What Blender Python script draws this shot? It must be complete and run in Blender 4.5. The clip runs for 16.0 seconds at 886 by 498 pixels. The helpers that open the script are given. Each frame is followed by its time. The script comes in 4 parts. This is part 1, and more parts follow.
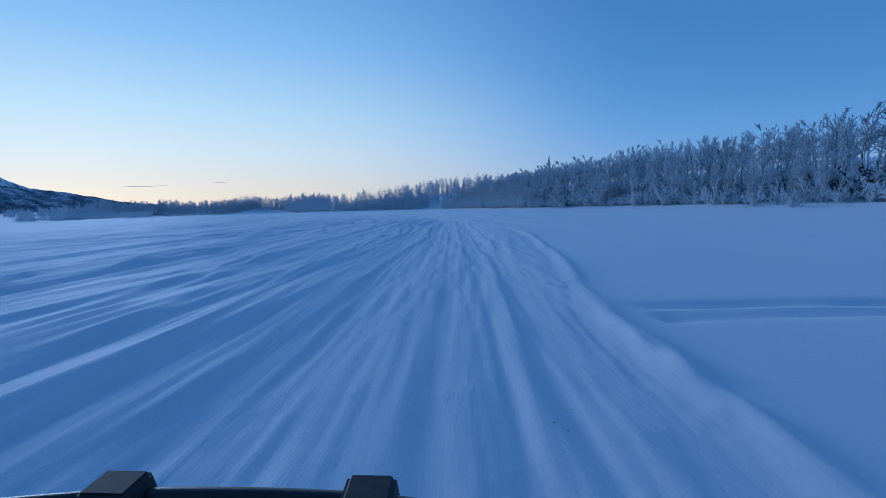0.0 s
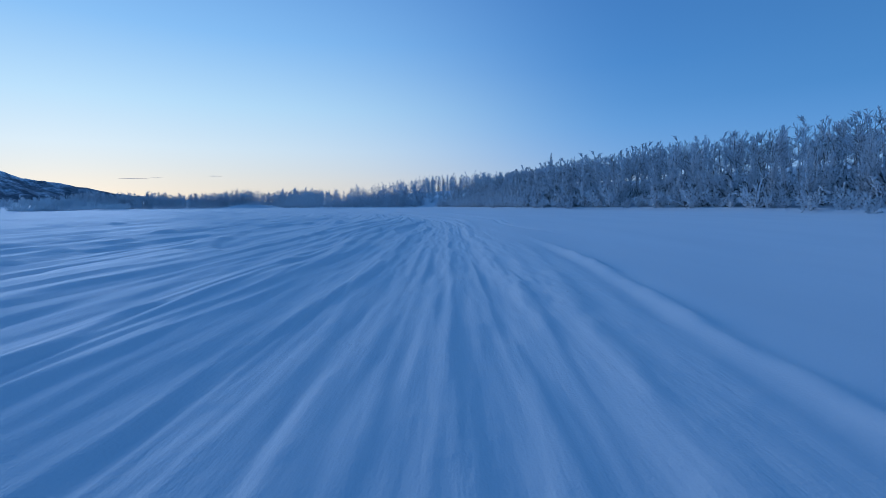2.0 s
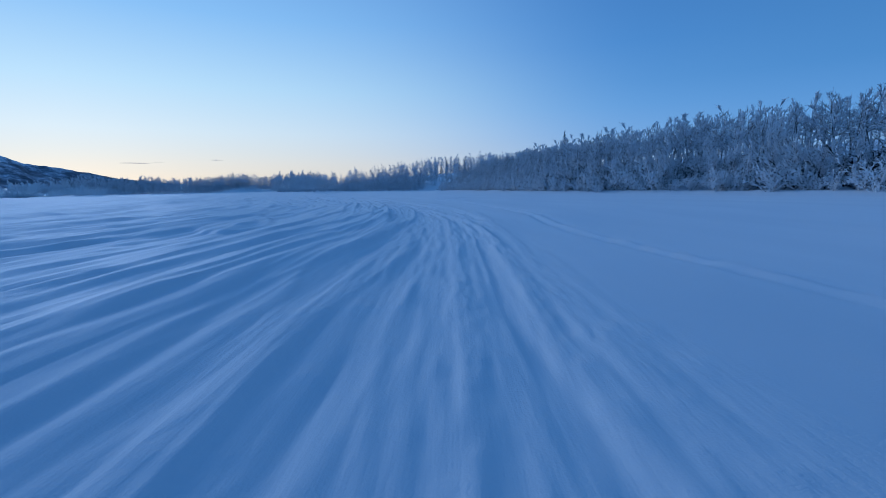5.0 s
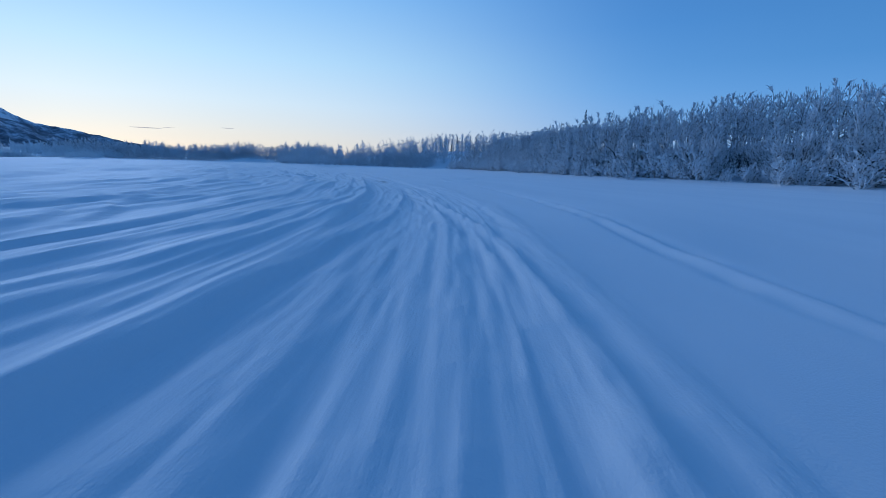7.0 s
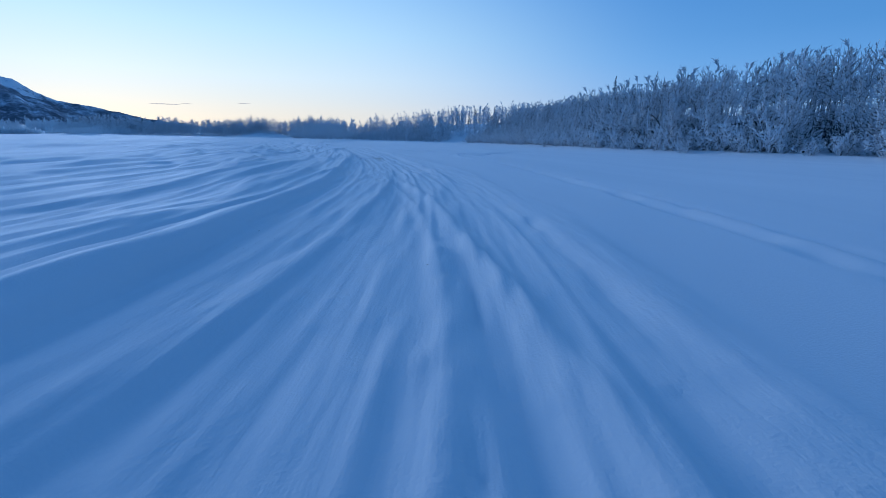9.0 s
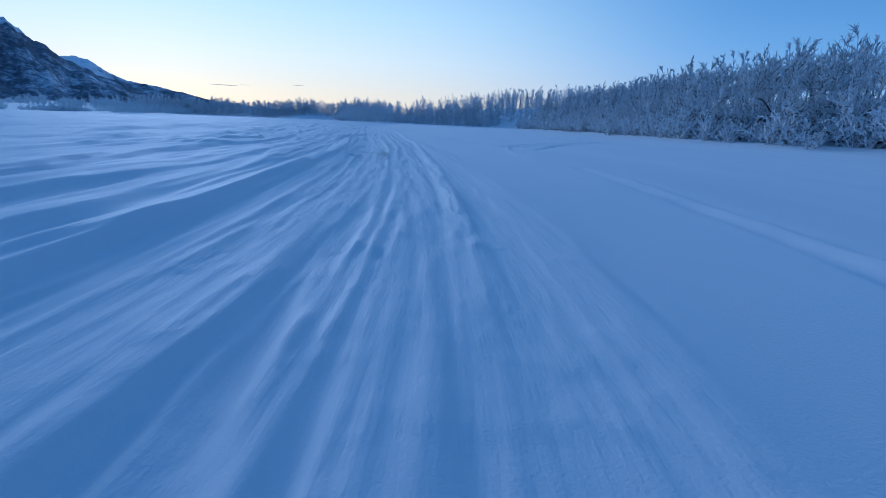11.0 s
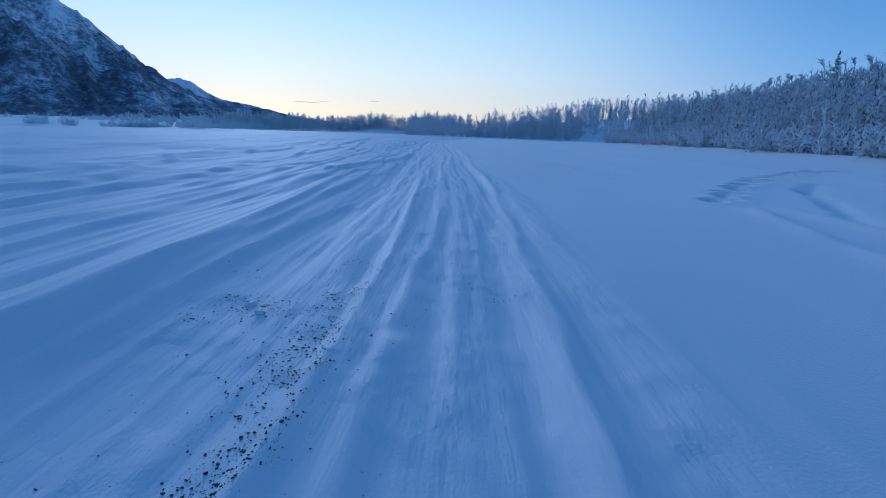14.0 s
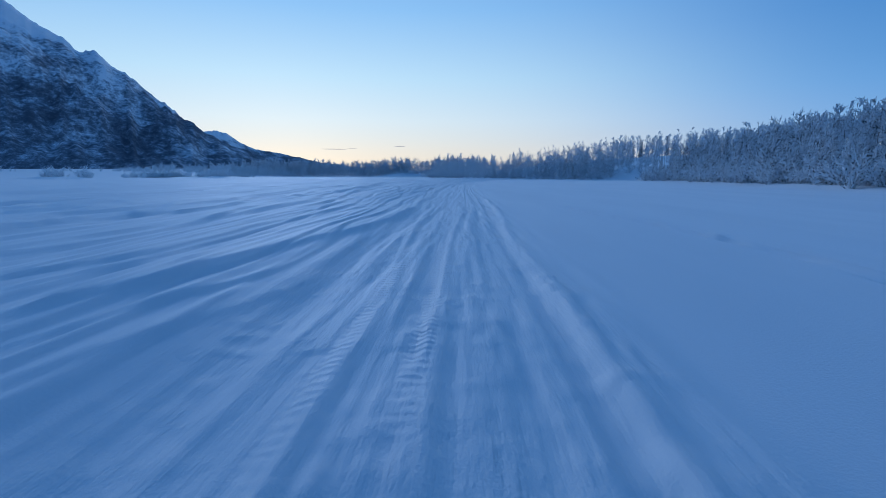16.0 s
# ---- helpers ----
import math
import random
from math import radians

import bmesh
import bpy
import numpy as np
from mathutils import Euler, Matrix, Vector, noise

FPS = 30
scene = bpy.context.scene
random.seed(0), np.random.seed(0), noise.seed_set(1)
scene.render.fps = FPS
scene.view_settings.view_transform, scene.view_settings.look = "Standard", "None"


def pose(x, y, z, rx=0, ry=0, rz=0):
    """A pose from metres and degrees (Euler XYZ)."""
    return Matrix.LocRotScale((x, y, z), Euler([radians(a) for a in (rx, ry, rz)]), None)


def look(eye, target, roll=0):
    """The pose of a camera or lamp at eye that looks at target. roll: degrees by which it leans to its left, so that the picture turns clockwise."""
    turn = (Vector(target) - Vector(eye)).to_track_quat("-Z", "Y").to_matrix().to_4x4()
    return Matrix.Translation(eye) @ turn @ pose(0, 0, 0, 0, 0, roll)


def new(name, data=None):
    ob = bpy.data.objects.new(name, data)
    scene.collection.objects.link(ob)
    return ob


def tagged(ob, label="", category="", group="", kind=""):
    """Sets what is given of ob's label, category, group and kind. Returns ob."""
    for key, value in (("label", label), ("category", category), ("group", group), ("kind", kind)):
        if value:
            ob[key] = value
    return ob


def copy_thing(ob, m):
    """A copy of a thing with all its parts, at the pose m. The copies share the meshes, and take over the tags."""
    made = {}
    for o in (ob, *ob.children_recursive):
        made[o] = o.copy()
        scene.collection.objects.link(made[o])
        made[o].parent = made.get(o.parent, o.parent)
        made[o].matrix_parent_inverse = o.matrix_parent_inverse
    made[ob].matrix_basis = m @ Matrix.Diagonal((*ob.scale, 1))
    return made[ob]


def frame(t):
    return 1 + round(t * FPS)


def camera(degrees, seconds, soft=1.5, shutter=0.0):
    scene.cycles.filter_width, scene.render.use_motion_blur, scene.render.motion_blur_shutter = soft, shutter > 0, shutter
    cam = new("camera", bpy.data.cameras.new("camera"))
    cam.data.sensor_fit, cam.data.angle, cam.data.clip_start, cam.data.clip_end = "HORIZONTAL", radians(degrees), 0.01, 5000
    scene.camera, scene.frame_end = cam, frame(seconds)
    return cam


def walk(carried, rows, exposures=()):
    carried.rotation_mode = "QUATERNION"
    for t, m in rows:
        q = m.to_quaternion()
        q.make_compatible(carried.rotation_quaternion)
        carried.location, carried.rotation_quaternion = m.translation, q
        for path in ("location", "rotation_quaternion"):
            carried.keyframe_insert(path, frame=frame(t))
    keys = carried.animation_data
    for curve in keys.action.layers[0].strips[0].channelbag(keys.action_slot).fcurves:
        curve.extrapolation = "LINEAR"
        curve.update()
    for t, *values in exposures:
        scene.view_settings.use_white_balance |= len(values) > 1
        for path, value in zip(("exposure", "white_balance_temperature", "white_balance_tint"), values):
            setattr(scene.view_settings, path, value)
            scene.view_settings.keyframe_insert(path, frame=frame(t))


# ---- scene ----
# ---- camera ----
cam = camera(86.95, 16.0, soft=0.5)
PATH = [
    (0, (0.001, 0.001, 1.355), (-0.011, 1.993, 1.172), -1.81),
    (0.5, (0.212, 2.688, 1.338), (0.215, 4.675, 1.118), -0.92),
    (1, (0.33, 5.286, 1.397), (0.335, 7.274, 1.18), -0.08),
    (1.5, (0.361, 7.479, 1.244), (0.372, 9.469, 1.045), -0.18),
    (2, (0.417, 10.006, 1.276), (0.423, 11.997, 1.085), -0.70),
    (2.5, (0.398, 12.443, 1.294), (0.394, 14.432, 1.087), -0.86),
    (3, (0.52, 14.694, 1.279), (0.519, 16.679, 1.036), -1.07),
    (5.5, (0.567, 26.906, 1.403), (0.548, 28.887, 1.128), -1.02),
    (6, (0.636, 29.171, 1.38), (0.595, 31.141, 1.039), -0.72),
    (6.5, (0.691, 31.25, 1.309), (0.639, 33.216, 0.946), 0.67),
    (7, (0.787, 33.479, 1.342), (0.748, 35.448, 0.99), 1.52),
    (7.5, (0.88, 35.616, 1.328), (0.845, 37.579, 0.944), 1.69),
    (8, (0.919, 37.661, 1.282), (0.86, 39.623, 0.9), 1.65),
    (8.5, (0.862, 39.829, 1.221), (0.775, 41.783, 0.804), 1.26),
    (9, (0.737, 41.972, 1.189), (0.628, 43.916, 0.731), 1.03),
    (11.5, (-0.079, 55.155, 1.256), (-0.43, 57.053, 0.731), 1.71),
    (12, (-0.668, 57.791, 1.243), (-1.075, 59.684, 0.742), 1.14),
    (12.5, (-1.268, 60.451, 1.242), (-1.712, 62.336, 0.743), 1.55),
    (13, (-1.913, 63.0, 1.26), (-2.393, 64.882, 0.782), 1.92),
    (13.5, (-2.562, 65.42, 1.313), (-3.099, 67.29, 0.85), 1.52),
    (14, (-3.321, 68.098, 1.287), (-3.897, 69.953, 0.807), 1.68),
    (14.5, (-3.879, 70.364, 1.3), (-4.489, 72.211, 0.835), 1.50),
    (15, (-4.5, 72.655, 1.298), (-5.128, 74.508, 0.884), 0.89),
    (15.5, (-5.308, 75.058, 1.3), (-5.968, 76.913, 0.947), 0.12),
    (16, (-6.036, 77.524, 1.313), (-6.73, 79.374, 1.002), 0.13),
]
walk(cam, [(t, look(e, g, r)) for t, e, g, r in PATH], [(0.0, 0.89, 5310, 18), (5.5, 0.92, 5310, 18), (9.0, 1.08, 5360, 18), (13.0, 1.10, 5390, 18), (16.0, 0.97, 5480, 18)])

# ---- light: clear winter twilight, the sun just under the ridge ahead and to the left ----
GLOW = radians(-40)
world = bpy.data.worlds.new("world")
scene.world = world
world.use_nodes = True
wn, wl = world.node_tree.nodes, world.node_tree.links
sky = wn.new("ShaderNodeTexSky")
sky.sky_type = "NISHITA"
sky.sun_disc = False
sky.sun_elevation = radians(5.5)
sky.sun_rotation = GLOW
sky.air_density, sky.dust_density, sky.ozone_density = 1.0, 0.2, 3.6
wn["Background"].inputs["Strength"].default_value = 1.0
haze = wn.new("ShaderNodeMixRGB")
haze.blend_type = "MULTIPLY"
haze.inputs[0].default_value = 1.0
haze.inputs[2].default_value = (0.10, 0.10, 0.10, 1)
wl.new(sky.outputs["Color"], haze.inputs[1])

# Three bands of colour from the horizon up: towards the glow, aside of it, and away from it.
where = wn.new("ShaderNodeTexCoord")
split = wn.new("ShaderNodeSeparateXYZ")
wl.new(where.outputs["Generated"], split.inputs[0])
flat = wn.new("ShaderNodeVectorMath")
flat.operation = "MULTIPLY"
flat.inputs[1].default_value = (1, 1, 0)
wl.new(where.outputs["Generated"], flat.inputs[0])
unit = wn.new("ShaderNodeVectorMath")
unit.operation = "NORMALIZE"
wl.new(flat.outputs[0], unit.inputs[0])
aim = wn.new("ShaderNodeVectorMath")
aim.operation = "DOT_PRODUCT"
aim.inputs[1].default_value = (math.sin(GLOW), math.cos(GLOW), 0)
wl.new(unit.outputs[0], aim.inputs[0])


def band(stops):
    r = wn.new("ShaderNodeValToRGB")
    while len(r.color_ramp.elements) < len(stops):
        r.color_ramp.elements.new(0.5)
    for e, (at, c) in zip(r.color_ramp.elements, stops):
        e.position, e.color = at, (*c, 1)
    wl.new(split.outputs["Z"], r.inputs["Fac"])
    return r.outputs["Color"]


def blend(a, b, low, high):
    span = wn.new("ShaderNodeMapRange")
    span.interpolation_type = "SMOOTHERSTEP"
    span.inputs["From Min"].default_value, span.inputs["From Max"].default_value = low, high
    wl.new(aim.outputs["Value"], span.inputs["Value"])
    m = wn.new("ShaderNodeMixRGB")
    wl.new(span.outputs[0], m.inputs[0])
    wl.new(a, m.inputs[1])
    wl.new(b, m.inputs[2])
    return m.outputs[0]


TOWARDS = band([(0, (0.47, 0.382, 0.252)), (0.05, (0.471, 0.41, 0.289)), (0.11, (0.419, 0.44, 0.361)), (0.19, (0.317, 0.415, 0.391)), (0.31, (0.174, 0.306, 0.39)), (0.5, (0.065, 0.161, 0.3)), (1, (0.02, 0.064, 0.15))])
ASIDE = band([(0, (0.276, 0.268, 0.263)), (0.035, (0.225, 0.259, 0.288)), (0.07, (0.163, 0.241, 0.317)), (0.15, (0.104, 0.212, 0.321)), (0.26, (0.056, 0.152, 0.285)), (0.41, (0.038, 0.108, 0.232)), (1, (0.02, 0.064, 0.15))])
AWAY = band([(0, (0.224, 0.25, 0.276)), (0.03, (0.156, 0.238, 0.313)), (0.1, (0.077, 0.178, 0.302)), (0.19, (0.049, 0.138, 0.253)), (0.31, (0.04, 0.115, 0.221)), (0.5, (0.03, 0.09, 0.187)), (1, (0.02, 0.064, 0.15))])
clear = blend(blend(AWAY, ASIDE, -0.05, 1.05), TOWARDS, 0.40, 1.16)
thin = wn.new("ShaderNodeMixRGB")
thin.inputs[0].default_value = 0.12
wl.new(clear, thin.inputs[1])
wl.new(haze.outputs["Color"], thin.inputs[2])
wl.new(thin.outputs["Color"], wn["Background"].inputs["Color"])

glow = new("sun", bpy.data.lights.new("sun", "SUN"))
glow.data.energy, glow.data.angle, glow.data.color = 0.50, radians(22), (0.70, 0.87, 1.0)
glow.matrix_world = look((-math.sin(-GLOW), math.cos(-GLOW), math.tan(radians(8))), (0, 0, 0))

# ---- materials ----
def material(name, rough=0.7, metal=0.0):
    m = bpy.data.materials.new(name)
    m.use_nodes = True
    b = m.node_tree.nodes["Principled BSDF"]
    b.inputs["Roughness"].default_value = rough
    b.inputs["Metallic"].default_value = metal
    return m, m.node_tree.nodes, m.node_tree.links, b


def node(nodes, kind, **values):
    n = nodes.new(kind)
    for key, value in values.items():
        n.inputs[key.replace("_", " ")].default_value = value
    return n


def ramp(nodes, links, source, stops):
    r = nodes.new("ShaderNodeValToRGB")
    while len(r.color_ramp.elements) < len(stops):
        r.color_ramp.elements.new(0.5)
    for e, (at, c) in zip(r.color_ramp.elements, stops):
        e.position, e.color = at, (*c, 1)
    links.new(source, r.inputs["Fac"])
    return r.outputs["Color"]


def bump(nodes, links, b, sources, distance, last=None):
    for out, strength in sources:
        n = node(nodes, "ShaderNodeBump", Strength=strength, Distance=distance)
        links.new(out, n.inputs["Height"])
        if last:
            links.new(last, n.inputs["Normal"])
        last = n.outputs["Normal"]
    links.new(last, b.inputs["Normal"])


def noise_of(nodes, links, scale, detail=3.0, stretch=None, rough=0.55, turn=0.0, along=""):
    """along: a stored direction to follow instead of the object's own axes."""
    tc = nodes.new("ShaderNodeTexCoord")
    out = tc.outputs["Object"]
    if along:
        lie = nodes.new("ShaderNodeAttribute")
        lie.attribute_name = along
        out = lie.outputs["Vector"]
    if stretch:
        mp = nodes.new("ShaderNodeMapping")
        mp.inputs["Scale"].default_value = stretch
        mp.inputs["Rotation"].default_value = (0, 0, turn)
        links.new(out, mp.inputs["Vector"])
        out = mp.outputs["Vector"]
    n = node(nodes, "ShaderNodeTexNoise", Scale=scale, Detail=detail, Roughness=rough)
    links.new(out, n.inputs["Vector"])
    return n.outputs["Fac"]


def snow_material():
    m, n, l, b = material("snow", 0.65)
    b.inputs["Specular IOR Level"].default_value = 0.10
    b.inputs["Sheen Weight"].default_value, b.inputs["Sheen Roughness"].default_value = 0.36, 0.6
    big = noise_of(n, l, 0.35, 4, (1.0, 0.16, 1.0), along="lie")
    c = ramp(n, l, big, [(0.25, (0.72, 0.75, 0.79)), (0.75, (0.80, 0.82, 0.85))])
    l.new(c, b.inputs["Base Color"])

    def where(name, out):
        a = n.new("ShaderNodeAttribute")
        a.attribute_name = name
        mul = n.new("ShaderNodeMath")
        mul.operation = "MULTIPLY"
        l.new(a.outputs["Fac"], mul.inputs[0])
        l.new(out, mul.inputs[1])
        return mul.outputs[0]

    patchy = ramp(n, l, noise_of(n, l, 1.1, 2), [(0.46, (0, 0, 0)), (0.62, (1, 1, 1))])
    rough = n.new("ShaderNodeMath")
    rough.operation = "MULTIPLY"
    l.new(patchy, rough.inputs[0])
    l.new(noise_of(n, l, 8.0, 3, (1.0, 0.45, 1.0), 0.5, along="lie"), rough.inputs[1])
    crumble = where("ridden", rough.outputs[0])
    lumps = where("ridden", noise_of(n, l, 5.0, 4, (1.0, 0.12, 1.0), along="lie"))
    streak = where("windswept", noise_of(n, l, 1.5, 5, (1.0, 0.10, 1.0), 0.6, along="lie"))
    drift = where("windswept", noise_of(n, l, 0.75, 4, (1.0, 0.085, 1.0), 0.55, along="lie"))
    fine = noise_of(n, l, 45.0, 3)
    broad = n.new("ShaderNodeBump")
    broad.inputs["Strength"].default_value, broad.inputs["Distance"].default_value = 1.0, 0.06
    l.new(drift, broad.inputs["Height"])
    lie, wave = n.new("ShaderNodeAttribute"), node(n, "ShaderNodeTexWave", Scale=2.7, Distortion=5.0, Detail=2.0)
    wave.bands_direction = "Y"
    lie.attribute_name = "lie"
    l.new(lie.outputs["Vector"], wave.inputs["Vector"])
    lugs = where("tread", wave.outputs["Fac"])
    bump(n, l, b, [(lumps, 0.50), (streak, 0.14), (crumble, 0.35), (lugs, 0.24), (fine, 0.12)], 0.06, broad.outputs["Normal"])
    return m


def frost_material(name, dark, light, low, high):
    """Twigs sheathed in rime: mostly white, the bark showing here and there; darker ramps also stand for shade."""
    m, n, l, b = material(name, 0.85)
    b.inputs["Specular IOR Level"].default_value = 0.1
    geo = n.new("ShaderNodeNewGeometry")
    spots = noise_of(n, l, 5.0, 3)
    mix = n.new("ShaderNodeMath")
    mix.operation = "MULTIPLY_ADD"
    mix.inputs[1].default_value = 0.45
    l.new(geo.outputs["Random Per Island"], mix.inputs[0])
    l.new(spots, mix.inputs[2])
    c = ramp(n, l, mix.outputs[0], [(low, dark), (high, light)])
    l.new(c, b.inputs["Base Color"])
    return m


def plain_material(name, dark, light, scale, rough, metal=0.0, depth=0.002, strength=0.3):
    m, n, l, b = material(name, rough, metal)
    f = noise_of(n, l, scale, 4)
    l.new(ramp(n, l, f, [(0.3, dark), (0.7, light)]), b.inputs["Base Color"])
    bump(n, l, b, [(noise_of(n, l, scale * 6, 3), strength)], depth)
    return m


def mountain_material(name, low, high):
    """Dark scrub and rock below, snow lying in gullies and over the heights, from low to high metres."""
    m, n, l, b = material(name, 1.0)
    b.inputs["Specular IOR Level"].default_value = 0.0
    geo = n.new("ShaderNodeNewGeometry")
    sep = n.new("ShaderNodeSeparateXYZ")
    l.new(geo.outputs["Position"], sep.inputs[0])
    height = n.new("ShaderNodeMapRange")
    height.inputs["From Min"].default_value, height.inputs["From Max"].default_value = low, high
    height.inputs["To Min"].default_value, height.inputs["To Max"].default_value = -0.03, 0.36
    l.new(sep.outputs["Z"], height.inputs["Value"])

    def slope_noise(scale, detail, rough, run):
        mp = n.new("ShaderNodeMapping")
        mp.vector_type = "TEXTURE"
        mp.inputs["Rotation"].default_value, mp.inputs["Scale"].default_value = (0, 0, 0.9), (1, run, 1)
        l.new(geo.outputs["Position"], mp.inputs["Vector"])
        t = node(n, "ShaderNodeTexNoise", Scale=scale, Detail=detail, Roughness=rough)
        l.new(mp.outputs[0], t.inputs["Vector"])
        return t.outputs["Fac"]

    def plus(a, c, k):
        s = n.new("ShaderNodeMath")
        s.operation = "MULTIPLY_ADD"
        s.inputs[1].default_value = k
        l.new(c, s.inputs[0])
        l.new(a, s.inputs[2])
        return s.outputs[0]

    total = plus(height.outputs[0], slope_noise(0.075, 7, 0.80, 1.8), 0.72)
    total = plus(total, slope_noise(0.009, 6, 0.68, 5.0), 0.75)
    # The blue cast of the darker stops stands for distance haze.
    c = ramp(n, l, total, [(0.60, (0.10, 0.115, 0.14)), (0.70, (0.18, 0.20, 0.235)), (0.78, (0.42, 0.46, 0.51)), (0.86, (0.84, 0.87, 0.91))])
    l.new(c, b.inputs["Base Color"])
    return m


SNOW = snow_material()
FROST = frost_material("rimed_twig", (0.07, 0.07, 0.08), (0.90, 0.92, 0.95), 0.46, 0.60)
# Bark shows more on limbs; its darkness also stands for shade inside crowns.
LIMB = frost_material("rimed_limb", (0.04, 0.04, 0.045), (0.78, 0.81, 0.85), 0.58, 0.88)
FROST_FAR = frost_material("rimed_wood", (0.05, 0.055, 0.065), (0.84, 0.87, 0.91), 0.42, 0.70)
# Less rime on inner rows; the dark also stands for shade within the wood.
DEEP = frost_material("rimed_wood_shaded", (0.025, 0.027, 0.03), (0.86, 0.89, 0.93), 0.50, 0.80)
# Near-black twig colour imitates the shade low inside the wood.
SHADE = frost_material("shaded_undergrowth", (0.02, 0.021, 0.024), (0.80, 0.83, 0.87), 0.70, 1.05)
BARK = plain_material("bark", (0.05, 0.045, 0.04), (0.16, 0.15, 0.15), 6.0, 0.9, 0, 0.02, 0.6)
TRUNK = frost_material("rimed_trunk", (0.05, 0.047, 0.045), (0.66, 0.69, 0.73), 0.40, 0.70)
NEEDLES = frost_material("spruce_needles", (0.025, 0.04, 0.035), (0.62, 0.67, 0.71), 0.48, 0.98)
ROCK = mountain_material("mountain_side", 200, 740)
FAR_ROCK = mountain_material("far_mountain_side", 130, 400)
PALE = frost_material("rimed_scrub", (0.16, 0.16, 0.17), (0.86, 0.89, 0.92), 0.30, 0.55)
SOIL = plain_material("soil", (0.03, 0.027, 0.024), (0.17, 0.16, 0.15), 30.0, 0.9, 0, 0.01, 0.6)
BLACK = plain_material("black_plastic", (0.012, 0.012, 0.013), (0.03, 0.03, 0.032), 40.0, 0.65, 0, 0.001, 0.3)
TUBE = plain_material("powder_coated_tube", (0.010, 0.010, 0.011), (0.022, 0.022, 0.024), 60.0, 0.38, 0, 0.0006, 0.4)
RUBBER = plain_material("rubber", (0.015, 0.015, 0.015), (0.04, 0.04, 0.04), 25.0, 0.85, 0, 0.003, 0.4)
STEEL = plain_material("grey_steel", (0.18, 0.18, 0.19), (0.32, 0.32, 0.33), 20.0, 0.4, 1.0, 0.001, 0.2)
VINYL = plain_material("seat_vinyl", (0.015, 0.015, 0.016), (0.035, 0.035, 0.036), 50.0, 0.6, 0, 0.001, 0.4)


def camouflage():
    m, n, l, b = material("camouflage_plastic", 0.38)
    base = ramp(n, l, noise_of(n, l, 5.0, 3, (1.0, 2.2, 1.0)), [(0.30, (0.045, 0.045, 0.035)), (0.50, (0.12, 0.105, 0.07)), (0.70, (0.19, 0.165, 0.11))])
    leaf = node(n, "ShaderNodeTexVoronoi", Scale=13.0)
    tc = n.new("ShaderNodeTexCoord")
    mp = n.new("ShaderNodeMapping")
    mp.inputs["Scale"].default_value, mp.inputs["Rotation"].default_value = (0.5, 1.7, 1.0), (0, 0, 0.6)
    l.new(tc.outputs["Object"], mp.inputs["Vector"])
    l.new(mp.outputs[0], leaf.inputs["Vector"])
    mask = ramp(n, l, leaf.outputs["Distance"], [(0.14, (1, 1, 1)), (0.17, (0, 0, 0))])
    some = ramp(n, l, noise_of(n, l, 7.0, 2), [(0.53, (0, 0, 0)), (0.56, (1, 1, 1))])
    both = n.new("ShaderNodeMixRGB")
    both.blend_type = "MULTIPLY"
    both.inputs[0].default_value = 1.0
    l.new(mask, both.inputs[1])
    l.new(some, both.inputs[2])
    mix = n.new("ShaderNodeMixRGB")
    mix.inputs[2].default_value = (0.42, 0.40, 0.33, 1)
    l.new(both.outputs[0], mix.inputs[0])
    l.new(base, mix.inputs[1])
    l.new(mix.outputs[0], b.inputs["Base Color"])
    return m


CAMO = camouflage()

# ---- building helpers ----
def mesh_object(name, verts, faces, mat, parent=None, smooth=False, label=""):
    me = bpy.data.meshes.new(name)
    me.from_pydata(verts if isinstance(verts, list) else verts.tolist(), [], faces if isinstance(faces, list) else faces.tolist())
    me.materials.append(mat)
    if smooth:
        me.polygons.foreach_set("use_smooth", np.ones(len(me.polygons), bool))
    ob = new(name, me)
    ob.parent = parent
    return tagged(ob, label)


def part(name, bm, mat, parent, label="", smooth=True):
    me = bpy.data.meshes.new(name)
    bm.to_mesh(me)
    bm.free()
    me.materials.append(mat)
    if smooth:
        me.polygons.foreach_set("use_smooth", np.ones(len(me.polygons), bool))
    ob = new(name, me)
    ob.parent = parent
    return tagged(ob, label)


def hash2(i, j, seed):
    h = (i.astype(np.int64) * 374761393 + j.astype(np.int64) * 668265263 + seed * 1442695041) & 0x7FFFFFFF
    h = ((h ^ (h >> 13)) * 1274126177) & 0x7FFFFFFF
    return ((h ^ (h >> 16)) & 0xFFFF) / 65535.0


def value_noise(x, y, seed=0):
    """Smooth noise from -1 to 1 over the plane, one cell to a unit."""
    x, y = np.broadcast_arrays(np.asarray(x, float), np.asarray(y, float))
    i, j = np.floor(x), np.floor(y)
    u, v = x - i, y - j
    u, v = u * u * u * (u * (6 * u - 15) + 10), v * v * v * (v * (6 * v - 15) + 10)
    a, b = hash2(i, j, seed), hash2(i + 1, j, seed)
    c, d = hash2(i, j + 1, seed), hash2(i + 1, j + 1, seed)
    return 2 * ((a * (1 - u) + b * u) * (1 - v) + (c * (1 - u) + d * u) * v) - 1


def fractal(x, y, seed=0, octaves=4, gain=0.5):
    total, amp = 0.0, 1.0
    for o in range(octaves):
        total = total + amp * value_noise(x * 2**o, y * 2**o, seed + 17 * o)
        amp *= gain
    return total


def step(a, b, v):
    s = np.clip((v - a) / (b - a), 0, 1)
    return s * s * (3 - 2 * s)


